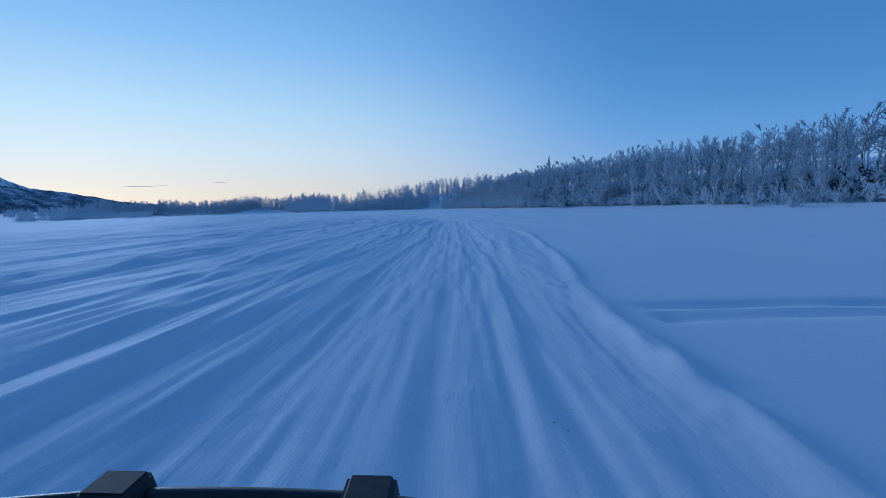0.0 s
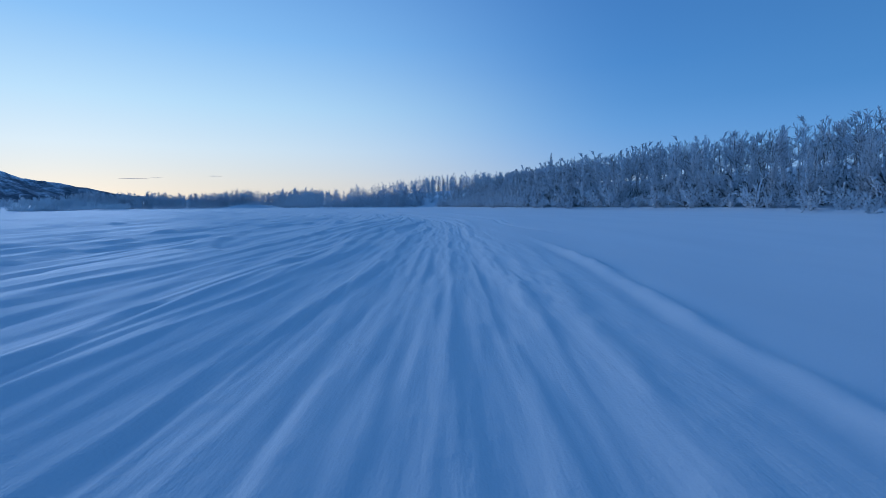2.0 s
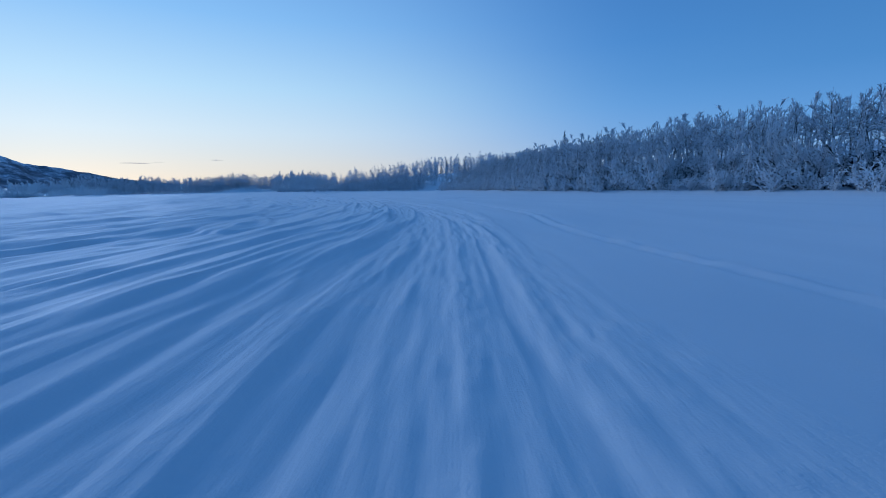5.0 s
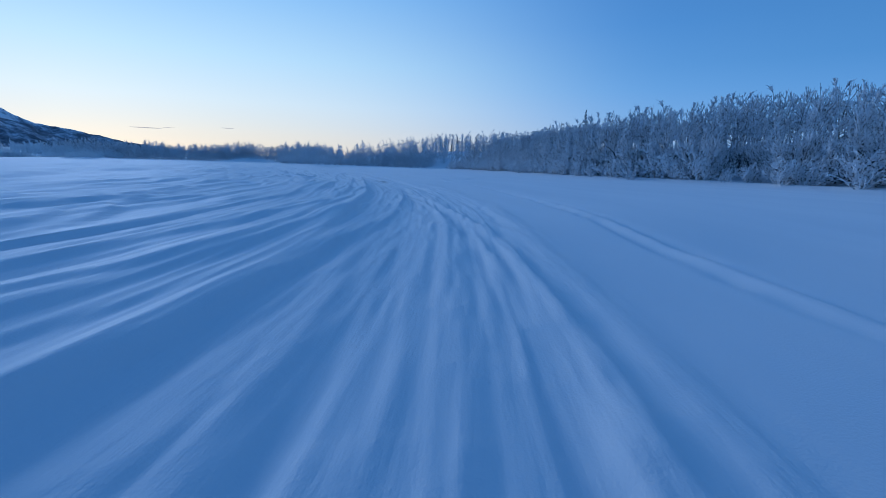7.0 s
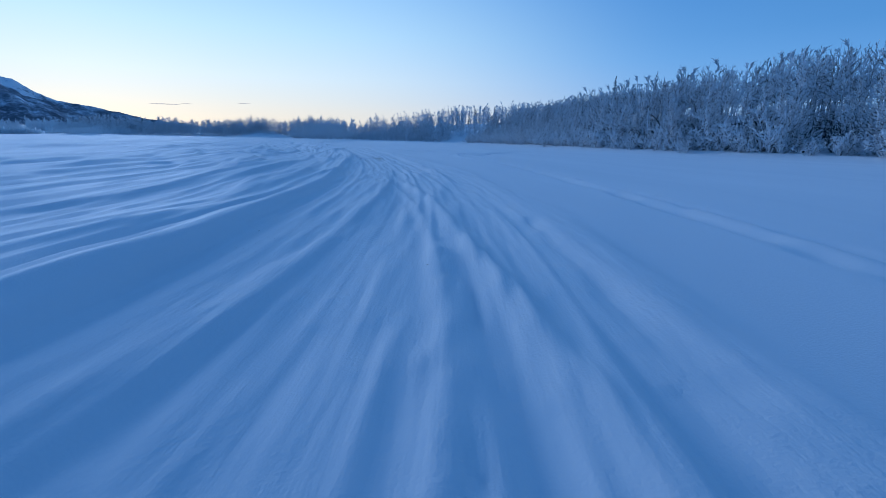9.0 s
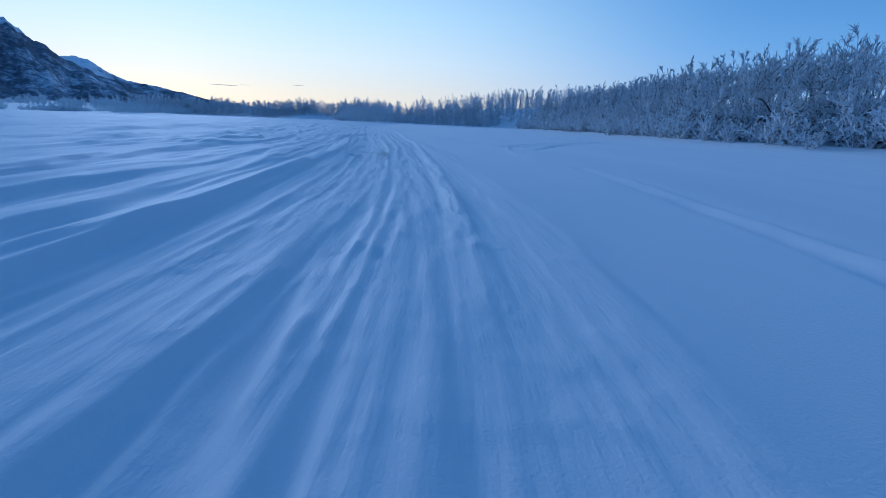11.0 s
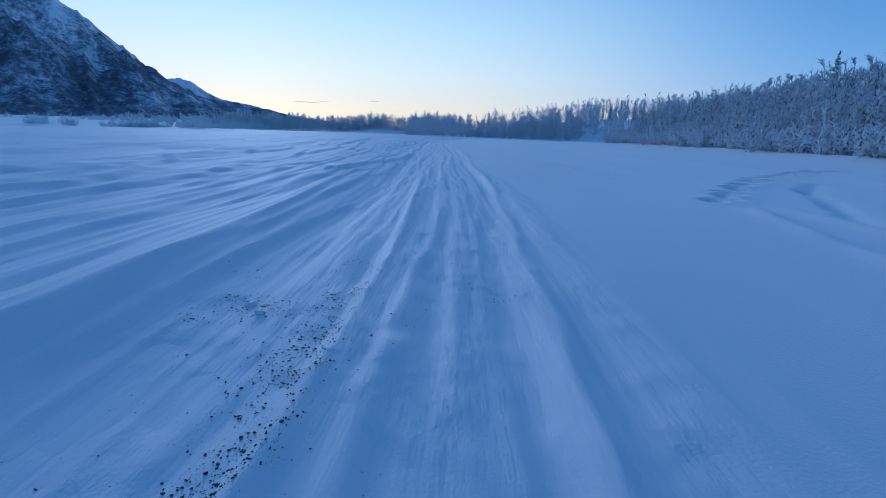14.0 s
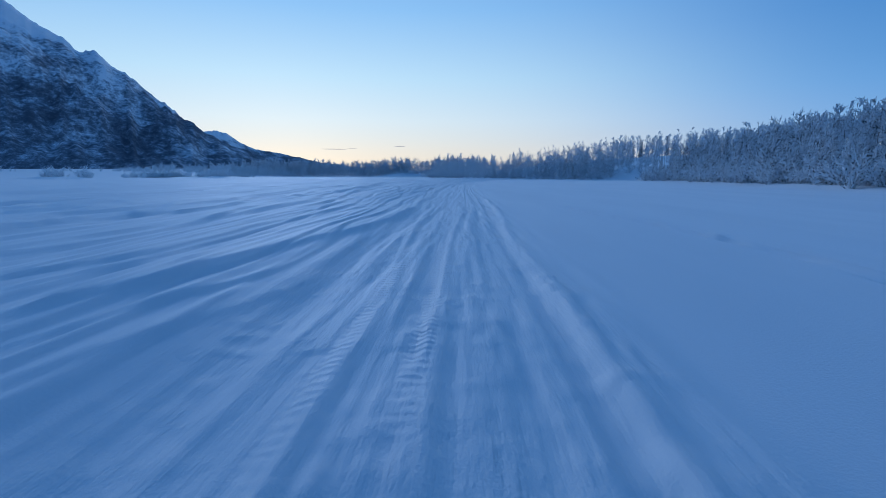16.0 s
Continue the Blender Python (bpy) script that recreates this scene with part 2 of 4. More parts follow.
# ---- the lie of the land ----
# The edge of the frozen river, with the wooded bank on its right hand.
BANK = np.array([(90, -90), (59, 0), (45, 30), (38, 51), (36.3, 60), (33.5, 71), (30, 86), (23.5, 99), (18, 112), (14.5, 130), (11.5, 147),
                 (6, 181), (-2, 214), (-12, 228), (-40, 247), (-88, 280), (-118, 350), (-150, 428), (-180, 434), (-314, 415), (-700, 330), (-3000, 200)], float)


def bank_distance(x, y):
    """Metres from the river's edge; positive on the bank."""
    x, y = np.broadcast_arrays(np.asarray(x, float), np.asarray(y, float))
    best, sign = np.full(x.shape, 1e9), np.ones(x.shape)
    for (ax, ay), (bx, by) in zip(BANK[:-1], BANK[1:]):
        dx, dy = bx - ax, by - ay
        t = np.clip(((x - ax) * dx + (y - ay) * dy) / (dx * dx + dy * dy), 0, 1)
        ox, oy = x - ax - t * dx, y - ay - t * dy
        d = np.hypot(ox, oy)
        side = np.where(dx * oy - dy * ox < 0, 1.0, -1.0)
        near = d < best - 1e-6
        best, sign = np.where(near, d, best), np.where(near, side, sign)
    return best * sign


def trail_x(y):
    """The middle of the ridden trail across the ice."""
    ys = [-40, 0, 10, 20, 30, 40, 50, 58, 66, 77.5, 100, 140, 170, 200]
    xs = [0.3, 0.0, 0.35, 0.55, 0.65, 0.9, 0.45, -0.7, -2.7, -6.0, -13.5, -26.5, -34.0, -40.0]
    return np.interp(y, ys, xs)


Y_FINE = np.arange(-60, 260, 0.5)
SMOOTH_X = np.convolve(np.pad(trail_x(Y_FINE), 10, mode="edge"), np.ones(21) / 21, "valid")


def trail(y):
    return np.interp(y, Y_FINE, SMOOTH_X)


rng = np.random.default_rng(7)
# Shallow ruts of the ridden trail: place across it, half width, depth.
RUTS = [(-0.62, 0.13, 0.024), (0.50, 0.14, 0.026), (-0.25, 0.10, 0.014), (0.20, 0.09, 0.018), (0.80, 0.12, 0.022), (-1.0, 0.15, 0.026), (-1.4, 0.16, 0.030), (-1.85, 0.20, 0.034), (-2.5, 0.24, 0.035)]

# Thin sharp ridges left between the ruts: place across the trail, half width, height.
FINS = [(-6.0 + 7.3 * (k + rng.uniform(0.2, 0.8)) / 38, rng.uniform(0.032, 0.062), rng.uniform(0.014, 0.034)) for k in range(38)]

# Berms thrown up by the wheels, lit on the side of the glow: along the trail, across it, half width, height.
OUTER = [((-6, 5.4, 8.3, 11, 16, 18, 23, 28), (1.55, 1.70, 1.95, 2.50, 2.70, 3.05, 3.22, 3.1), 0.13, 0.12),
         ((0, 4.6, 10.5, 15.4, 18.6, 21, 26), (1.0, 1.06, 1.28, 1.55, 2.0, 2.2, 2.4), 0.15, 0.07),
         ((12, 17, 23, 29, 32, 35, 39, 44, 49), (1.0, 1.1, 1.04, 1.12, 0.92, 1.0, 1.1, 0.75, 0.1), 0.15, 0.11),
         ((33, 36, 40, 44, 47, 54, 58), (0.95, 0.88, 0.62, 0.45, 0.30, -0.6, -1.1), 0.10, 0.09),
         ((54, 57.5, 63, 70, 75, 81, 86, 96, 104), (0.55, 0.58, 0.63, 0.70, 0.90, 1.16, 1.15, 1.5, 1.4), 0.12, 0.10),
         ((56, 63, 70), (0.43, 0.5, 0.45), 0.06, 0.05)]
INNER = [((2, 8, 14, 18), (0.36, 0.66, 0.70, 0.60), 0.07, 0.035), ((1, 4.4, 10, 16, 23, 30, 36, 42), (-0.2, -0.12, -0.06, 0.08, 0.0, 0.06, -0.1, -0.2), 0.06, 0.038),
         ((2, 6, 10, 13, 20, 26), (-0.8, -0.62, -0.65, -0.4, -0.46, -0.6), 0.07, 0.032), ((40, 44, 46.4, 49, 54, 57), (-0.1, -0.04, -0.13, -0.3, -1.06, -1.4), 0.07, 0.06),
         ((34, 37, 39, 43), (-0.7, -0.75, -0.95, -1.2), 0.07, 0.035), ((54, 58, 61, 70, 76, 82), (-0.7, -0.70, -0.75, -0.76, -0.78, -0.9), 0.07, 0.065),
         ((66, 72, 75, 80, 90), (-0.45, -0.38, -0.27, -0.28, -0.2), 0.06, 0.05), ((76, 80, 83, 89, 98), (-1.15, -1.13, -1.07, -1.3, -1.3), 0.08, 0.065), ((77, 80, 83, 90), (0.46, 0.42, 0.29, 0.22), 0.06, 0.045)]
# Ledges on the other side of the trail, steep towards it and falling off gently beyond.
LEDGES = [((0, 2.9, 4.2, 6.3, 9.5, 13, 17), (-2.5, -2.32, -2.07, -1.8, -2.0, -1.85, -1.7), 0.10, 0.055), ((0, 3, 6, 11), (-2.9, -2.8, -2.45, -2.5), 0.09, 0.05),
          ((0, 4, 8.7, 13, 20), (-4.1, -4.05, -3.4, -2.7, -2.4), 0.16, 0.085), ((2, 5.3, 9.6, 16.6), (-5.6, -5.4, -4.9, -4.3), 0.16, 0.08), ((14, 17, 20, 26, 30, 34.6, 38), (-1.9, -1.7, -1.3, -1.5, -1.65, -1.1, -1.0), 0.10, 0.05),
          ((15, 17.5, 22, 29, 32, 36, 40, 46), (-2.8, -2.72, -2.5, -2.85, -2.65, -2.35, -2.15, -1.6), 0.13, 0.075), ((24, 31, 36, 43, 50), (-3.9, -3.7, -3.5, -2.95, -2.5), 0.14, 0.085),
          ((26, 32, 38, 46, 51), (-5.0, -4.9, -4.8, -3.8, -3.0), 0.16, 0.09)]
FAR_LEDGES = [((41, 44.2, 48, 53, 58, 62), (-1.7, -1.6, -1.5, -1.3, -1.15, -1.0), 0.09, 0.055), ((42, 44, 48, 56, 61, 67, 72), (-2.45, -2.45, -2.75, -3.0, -3.03, -2.7, -2.4), 0.10, 0.12),
              ((50, 58, 61, 66, 74), (-3.6, -3.9, -3.84, -3.5, -3.2), 0.16, 0.10), ((52, 59, 67, 72, 76), (-5.0, -4.87, -4.7, -4.7, -4.0), 0.18, 0.11), ((68, 71, 73, 76, 84), (-2.75, -2.7, -2.47, -2.5, -2.6), 0.10, 0.06),
              ((68, 71, 73, 78), (-2.3, -2.3, -2.15, -1.9), 0.08, 0.05), ((76, 80, 82.5, 85, 90, 97), (-3.5, -3.5, -3.45, -2.8, -2.1, -1.9), 0.15, 0.10)]


def way(y, ys, us):
    """A line laid loosely through its marks."""
    return sum(np.interp(y + d, ys, us) for d in (-2.0, -1.0, 0.0, 1.0, 2.0)) / 5


def snow_relief(u, y):
    """Ruts, ridges and wind crust, u metres right of the trail's middle."""
    z = np.zeros(np.broadcast(u, y).shape)
    for k, (at, half, depth) in enumerate(RUTS):
        c = at + 0.32 * value_noise(y * 0.06, 0.5 + k, 31 + k) + 0.05 * value_noise(y * 0.5, 0.5 + k, 77 + k)
        strength = 0.15 + 0.85 * np.clip(0.45 + 1.3 * value_noise(y * 0.06, 0.5 + 3 * k, 5 + k), 0, 1)
        q = np.abs(u - c) / half
        z -= depth * strength * (np.exp(-(q**2)) - 0.3 * np.exp(-(((q - 1.9) / 0.7) ** 2)))
    late = 0.7 + 0.7 * step(40, 56, y)
    for k, (at, half, tall) in enumerate(FINS):
        c = at + 0.20 * value_noise(y * 0.05, 0.5 + k, 231 + k) + 0.025 * value_noise(y * 0.9, 0.5 + k, 277 + k)
        strength = late * np.clip(0.1 + 1.6 * value_noise(y * 0.09, 0.5 + k, 205 + k), 0, 1) * (0.75 + 0.25 * value_noise(y * 2.2, 0.5 + k, 305 + k))
        z += tall * strength * np.exp(-(((u - c) / half) ** 2))
    lumps = np.ones(z.shape)
    on = (u > -2.5) & (u < 4) & (y > -6) & (y < 105)
    yon = np.broadcast_to(y, z.shape)[on]
    lumps[on] += 0.25 * value_noise(u[on] * 7.0, yon * 2.2, 357) + 0.2 * value_noise(u[on] * 14.0, yon * 1.6, 359)
    for k, (ys, us, half, tall) in enumerate(OUTER + INNER):
        tall = tall * (0.8 if k < len(OUTER) else 0.6)
        c = way(y, ys, us) + 0.05 * value_noise(y * 0.35, 0.5 + k, 331 + k) + 0.02 * value_noise(y * 1.7, 0.5 + k, 337 + k)
        run = step(ys[0] - 1, ys[0] + 3, y) * (1 - step(ys[-1] - 4, ys[-1] + 1, y))
        rough = np.clip(0.6 + 0.5 * value_noise(y * 0.45, 0.5 + k, 341 + k) + 0.2 * value_noise(y * 1.9, 0.5 + k, 343 + k), 0.1, 1.2)
        z += run * rough * tall * lumps * (np.exp(-(((u - c) / half) ** 2)) - 0.4 * np.exp(-(((u - c + 2.2 * half) / (1.2 * half)) ** 2)))
    for k, (ys, us, half, tall) in enumerate(LEDGES + FAR_LEDGES):
        c = way(y, ys, us) + 0.07 * value_noise(y * 0.3, 0.5 + k, 431 + k) + 0.025 * value_noise(y * 1.5, 0.5 + k, 437 + k)
        run = step(ys[0] - 1, ys[0] + 3, y) * (1 - step(ys[-1] - 5, ys[-1] + 1, y))
        q = (u - c) / half
        z += run * (1.05 + 0.35 * value_noise(y * 0.6, 0.5 + k, 441 + k)) * tall * np.where(q > 0, np.exp(-(q**2)), np.exp(-((q / 5.5) ** 2)))
    inside = step(-2.6, -1.8, u) * (1 - step(0.9, 1.6, u))
    z -= 0.05 * inside
    near = (u > -160) & (u < 4) & (np.abs(y - 50) < 200)
    un, yn = u[near], np.broadcast_to(y, z.shape)[near]
    add = step(-14, -9, un) * (1 - step(1.4, 2.4, un)) * (0.035 * fractal(un * 1.1, yn * 0.09, 3, 2) + 0.014 * fractal(un * 4.5, yn * 0.5, 9, 2))
    add += step(-2.6, -1.8, un) * (1 - step(0.9, 1.6, un)) * 0.016 * fractal(un * 6, yn * 0.55, 21, 2)
    # Wind ridges beside the trail and over the open ice: long gentle backs, steep sides towards the trail.
    def ridges(wide, bend, run, seed):
        p = un / wide + bend * fractal(un * 0.12, yn * run, seed, 3)
        f = p - np.floor(p)
        tall = 0.45 + 0.55 * value_noise(np.floor(p) * 3.7, yn * 0.07, seed + 7)
        return np.clip(tall, 0.05, 1) * np.where(f < 0.78, f / 0.78, 1 - step(0.78, 1.0, f))
    beside = 1 - step(-2.9, -1.7, un)
    add += beside * (0.10 * ridges(1.35, 1.6, 0.035, 41) + 0.075 * ridges(0.55, 1.8, 0.06, 47) + 0.032 * ridges(0.24, 2.0, 0.09, 53))
    add += (1 - step(-7, -3.5, un)) * 0.10 * fractal((un + 0.16 * yn) * 0.3, (yn - 0.16 * un) * 0.05, 43, 2)
    # Broad plates of crust with sharp broken edges.
    plate = fractal((un + 0.15 * yn) * 0.42, (yn - 0.15 * un) * 0.06, 67, 3)
    add += (1 - step(-5.5, -3.2, un)) * (0.08 * step(-0.06, 0.03, plate) + 0.07 * step(0.38, 0.45, plate))
    add += 0.15 * (1 - step(-5.5, -0.9, un))
    z[near] += add
    # Smooth, softly waved snow on the right.
    smooth = (u > 1.2) & (u < 120) & (np.abs(y - 50) < 260)
    us_, ys_ = u[smooth], np.broadcast_to(y, z.shape)[smooth]
    z[smooth] += step(1.2, 3.0, us_) * (0.07 * fractal(us_ * 0.12, ys_ * 0.10, 51, 2) + 0.018 * fractal(us_ * 0.5, ys_ * 0.22, 53, 2))
    return z


# Old tracks over the smooth snow on the right: start, end, bend, half width, depth.
TRACKS = [((5.4, 29.0), (4.6, 46.4), -0.4, 0.16, 0.06), ((5.9, 29.0), (5.1, 46.4), -0.4, 0.16, 0.05), ((5.65, 29.0), (4.85, 46.4), -0.4, 0.13, -0.05),
          ((4.6, 46.4), (2.1, 68.0), 0.5, 0.16, 0.06), ((5.1, 46.4), (2.6, 68.0), 0.5, 0.16, 0.05), ((4.85, 46.4), (2.35, 68.0), 0.5, 0.13, -0.05),
          ((0.95, 77.3), (2.4, 83.8), 0.15, 0.19, 0.10), ((2.3, 83.4), (3.8, 87.2), 0.1, 0.19, 0.10), ((0.86, 70.3), (-0.4, 78.5), -0.35, 0.15, -0.07), ((1.9, 71.5), (0.5, 79.0), -0.2, 0.15, -0.06),
          ((2.2, 5.95), (6.2, 5.85), 0.08, 0.15, 0.085), ((2.4, 5.3), (6.4, 5.35), 0.05, 0.15, 0.085), ((-2.5, 84.2), (-8.4, 98.0), 0.3, 0.13, 0.07), ((-2.1, 84.4), (-8.0, 98.2), 0.3, 0.13, 0.07), ((-2.3, 84.3), (-8.2, 98.1), 0.3, 0.10, -0.06),
          ((1.7, 49.5), (2.2, 44.0), 0.1, 0.14, 0.05)]


def track_relief(x, y):
    z = np.zeros(np.broadcast(x, y).shape)
    for k, ((ax, ay), (bx, by), bend, half, depth) in enumerate(TRACKS):
        dx, dy = bx - ax, by - ay
        length = math.hypot(dx, dy)
        t = ((x - ax) * dx + (y - ay) * dy) / length**2
        off = ((x - ax) * dy - (y - ay) * dx) / length - bend * 4 * t * (1 - t) - 0.12 * value_noise(t * length * 0.4, k + 0.5, 90 + k)
        wave = 0.55 + 0.45 * value_noise(t * length * 1.6, k + 0.5, 120 + k)
        z -= 1.7 * depth * wave * np.exp(-((off / half) ** 2)) * step(-0.02, 0.04, t) * (1 - step(0.96, 1.02, t))
    return z


# Where someone has walked over to the bank: turning points of the way.
FOOTSTEPS = [[(-0.6, 79.6), (0.8, 83.9), (1.7, 85.8), (2.7, 88.1), (4.5, 91.7), (6.2, 95.4), (8.2, 96.8), (9.5, 99.5)], [(4.2, 91.0), (6.9, 94.9), (7.6, 98.0)]]


def footprints(x, y):
    z, r = np.zeros(np.broadcast(x, y).shape), np.random.default_rng(29)
    for way in FOOTSTEPS:
        px, py = np.array(way).T
        run = np.r_[0, np.cumsum(np.hypot(np.diff(px), np.diff(py)))]
        for k, s in enumerate(np.arange(0, run[-1], 0.62)):
            cx, cy = np.interp(s, run, px) + (0.13 if k % 2 else -0.13) + r.normal(0, 0.09), np.interp(s, run, py) + r.normal(0, 0.14)
            q = ((x - cx) / 0.20) ** 2 + ((y - cy) / 0.30) ** 2
            z += 0.05 * np.exp(-q / 4.0) - r.uniform(0.16, 0.28) * np.exp(-(q**2))
    return z


# Stretches where wheels have churned the snow: across the trail, from, to, spread, dents.
CHURNED = [(0.08, 27.0, 32.0, 0.13, 60), (1.12, 28.0, 31.5, 0.18, 50), (1.35, 15.8, 18.5, 0.25, 40), (-0.02, 43.0, 47.5, 0.10, 50), (0.55, 57.0, 61.5, 0.10, 50), (-0.45, 56.5, 60.0, 0.16, 60), (-0.4, 70.0, 74.0, 0.14, 50),
           (-0.85, 68.5, 71.5, 0.16, 50), (0.75, 70.5, 73.5, 0.10, 30), (-0.35, 78.8, 82.0, 0.14, 60), (1.2, 79.5, 83.0, 0.12, 50), (0.42, 79.0, 82.0, 0.10, 30), (1.6, 2.5, 9.0, 0.18, 60)]


def churn(u, y):
    z, r = np.zeros(u.shape), np.random.default_rng(37)
    for at, first, last, wide, count in CHURNED:
        near = (y > first - 0.6) & (y < last + 0.6) & (np.abs(u - at) < 1.2)
        un, yn = u[near], y[near]
        for _ in range(count):
            cu, cy, size = at + r.normal(0, wide), r.uniform(first, last), r.uniform(0.05, 0.10)
            q = ((un - cu) / size) ** 2 + ((yn - cy) / (1.9 * size)) ** 2
            z[near] += r.uniform(0.015, 0.035) * (0.6 * np.exp(-q / 3.0) - np.exp(-q))
    return z


def land(x, y):
    """Height of the ground without the small relief."""
    d = bank_distance(x, y)
    slope = 0.118 - 0.08 * step(310, 420, y)
    z = 0.45 * step(-2.5, 1.5, d) + slope * np.clip(d - 3, 0, 90)
    z = z + 2.5 * np.exp(-(((x + 6) / 3.5) ** 2)) * step(-1, 22, d) * (1 - step(20, 45, d)) * step(190, 210, y)
    z = z + 3.6 * np.exp(-(((x + 172) / 17) ** 2 + ((y - 432) / 14) ** 2))
    z = z + 0.7 * np.exp(-(((x + 124) / 14) ** 2 + ((y - 190) / 6) ** 2)) + 0.6 * np.exp(-(((x + 136) / 9) ** 2 + ((y - 153) / 5) ** 2))
    z = z + 4.0 * step(-250, -390, x) * step(230, 340, y)
    return z


def height(x, y):
    x, y = np.asarray(x, float), np.asarray(y, float)
    u = x - trail(y)
    fade = 1 - step(150, 260, np.abs(y - 50))
    z = land(x, y) + fade * snow_relief(u, y)
    yy = np.broadcast_to(y, z.shape)
    near = (x > -12) & (x < 12) & (yy > -5) & (yy < 105)
    z[near] += track_relief(x[near], yy[near]) + footprints(x[near], yy[near]) + churn(u[near], yy[near])
    return z


def spread(start, first, growth, limit):
    out, d, at = [], first, start
    while at < limit:
        at += d
        out.append(at)
        d *= growth
    return out


def ground():
    right = list(np.arange(0, 1.8, 0.029)) + list(np.arange(1.82, 3.4, 0.05)) + spread(3.4, 0.08, 1.012, 22) + spread(22, 0.3, 1.09, 4200)
    left = list(np.arange(0.029, 3.5, 0.034)) + spread(3.5, 0.05, 1.014, 20) + spread(20.3, 0.3, 1.045, 4200)
    us = np.array([-v for v in reversed(left)] + right)
    ys = np.array([-v for v in reversed(spread(6, 0.6, 1.35, 4200))] + list(np.arange(-6, 102, 0.18)) + spread(102, 0.25, 1.045, 4300))
    u, y = us[None, :], ys[:, None]
    follow = 1 - step(40, 160, np.abs(u))
    x = u + trail(y) * follow
    z = height(x, y)
    u, y = np.broadcast_to(u, x.shape), np.broadcast_to(y, x.shape)
    rows, cols = u.shape
    i = np.arange(rows * cols).reshape(rows, cols)
    quads = np.stack([i[:-1, :-1], i[:-1, 1:], i[1:, 1:], i[1:, :-1]], -1).reshape(-1, 4)
    verts = np.stack([x, y, z], -1).reshape(-1, 3)
    me = bpy.data.meshes.new("ground")
    me.vertices.add(len(verts))
    me.vertices.foreach_set("co", verts.ravel())
    me.loops.add(quads.size)
    me.loops.foreach_set("vertex_index", quads.ravel().astype(np.int32))
    me.polygons.add(len(quads))
    me.polygons.foreach_set("loop_start", np.arange(0, quads.size, 4, dtype=np.int32))
    me.polygons.foreach_set("use_smooth", np.ones(len(quads), bool))
    me.update(calc_edges=True)
    edge = np.interp(y, [0, 7, 21, 32, 46, 57, 62, 78, 92], [1.8, 1.8, 2.4, 1.5, 1.4, 1.3, 0.8, 1.3, 0.9])
    ridden = step(-2.9, -1.9, u) * (1 - step(edge, edge + 0.6, u)) * (1 - step(120, 200, np.abs(y - 50))) * (0.75 + 0.75 * step(50, 62, y))
    swept = (1 - step(-3.5, -1.5, u)) * (1 - step(-6, 0, bank_distance(x, y))) + 0.12 * ridden
    tread = np.zeros_like(u)
    for at in (-1.0, -0.38):
        c = at + 0.2 * value_noise(y * 0.06, at * 0 + 0.5, 400 + int(10 * at))
        tread += np.exp(-(((u - c) / 0.11) ** 4)) * np.clip(1.4 * value_noise(y * 0.12, 0.5 + at, 410), 0, 1) * step(36, 44, y)
    for name, values in (("ridden", ridden), ("windswept", swept), ("tread", np.clip(tread, 0, 1))):
        me.attributes.new(name, "FLOAT", "POINT").data.foreach_set("value", values.ravel().astype(np.float32))
    me.attributes.new("lie", "FLOAT_VECTOR", "POINT").data.foreach_set("vector", np.stack([u, y, 0 * y], -1).ravel().astype(np.float32))
    me.materials.append(SNOW)
    ob = new("ground", me)
    tagged(ob, "wind-ridged blue-white snow over a frozen river, rutted along a trail", "snow", kind="structure")


ground()

# ---- mountains and clouds ----
def ridge(name, bearings, heights, near, far, seed, label, mat, rough=1.0):
    """A mountainside: its foot lies `near` metres away, its crest `far` metres, seen from the river. bearings: degrees left of north."""
    nb, nd = 420, 110
    b = np.linspace(bearings[0], bearings[-1], nb)
    crest = np.interp(b, bearings, heights)
    crest = crest + rough * (10 * fractal(b * 1.1, 0 * b + 2.5, seed, 5, 0.6)) * np.clip(crest / 200, 0.05, 1)
    s = np.linspace(0, 1.45, nd)
    bb, ss = np.meshgrid(b, s)
    cc = np.broadcast_to(crest, bb.shape)
    dist = near + (far - near) * ss
    rise = np.where(ss < 1, ss**1.15, 1 - 0.9 * (ss - 1))
    a = np.radians(bb)
    x, y = -np.sin(a) * dist - 6, np.cos(a) * dist + 77
    relief = fractal(x * 0.006, y * 0.006, seed + 5, 5, 0.55) * 26 + (1 - np.abs(fractal(bb * 0.55, ss * 1.2, seed + 9, 3))) * 22
    z = cc * rise + relief * rough * np.clip(4 * ss * (1 - ss), 0, 1) * np.clip(cc / 250, 0.25, 1.2)
    z = np.where(ss == 0, -8, z)
    i = np.arange(nb * nd).reshape(nd, nb)
    quads = np.stack([i[:-1, :-1], i[1:, :-1], i[1:, 1:], i[:-1, 1:]], -1).reshape(-1, 4)
    ob = mesh_object(name, np.stack([x, y, z], -1).reshape(-1, 3), quads, mat, None, True)
    return tagged(ob, label, "mountain", kind="structure")


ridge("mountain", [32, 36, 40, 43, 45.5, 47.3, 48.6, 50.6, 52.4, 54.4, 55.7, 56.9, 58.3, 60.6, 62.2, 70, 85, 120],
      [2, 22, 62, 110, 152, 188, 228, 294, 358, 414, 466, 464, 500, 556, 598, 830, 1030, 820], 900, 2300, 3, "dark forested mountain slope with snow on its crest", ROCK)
ridge("far_mountain", [18, 30, 35.4, 37.5, 39.8, 42.2, 43.3, 44.9, 45.8, 47.3, 52, 60], [25, 60, 106, 140, 174, 194, 232, 308, 326, 314, 280, 200], 3000, 3900, 11,
      "far blue mountain with a snowy summit", FAR_ROCK, 0.5)


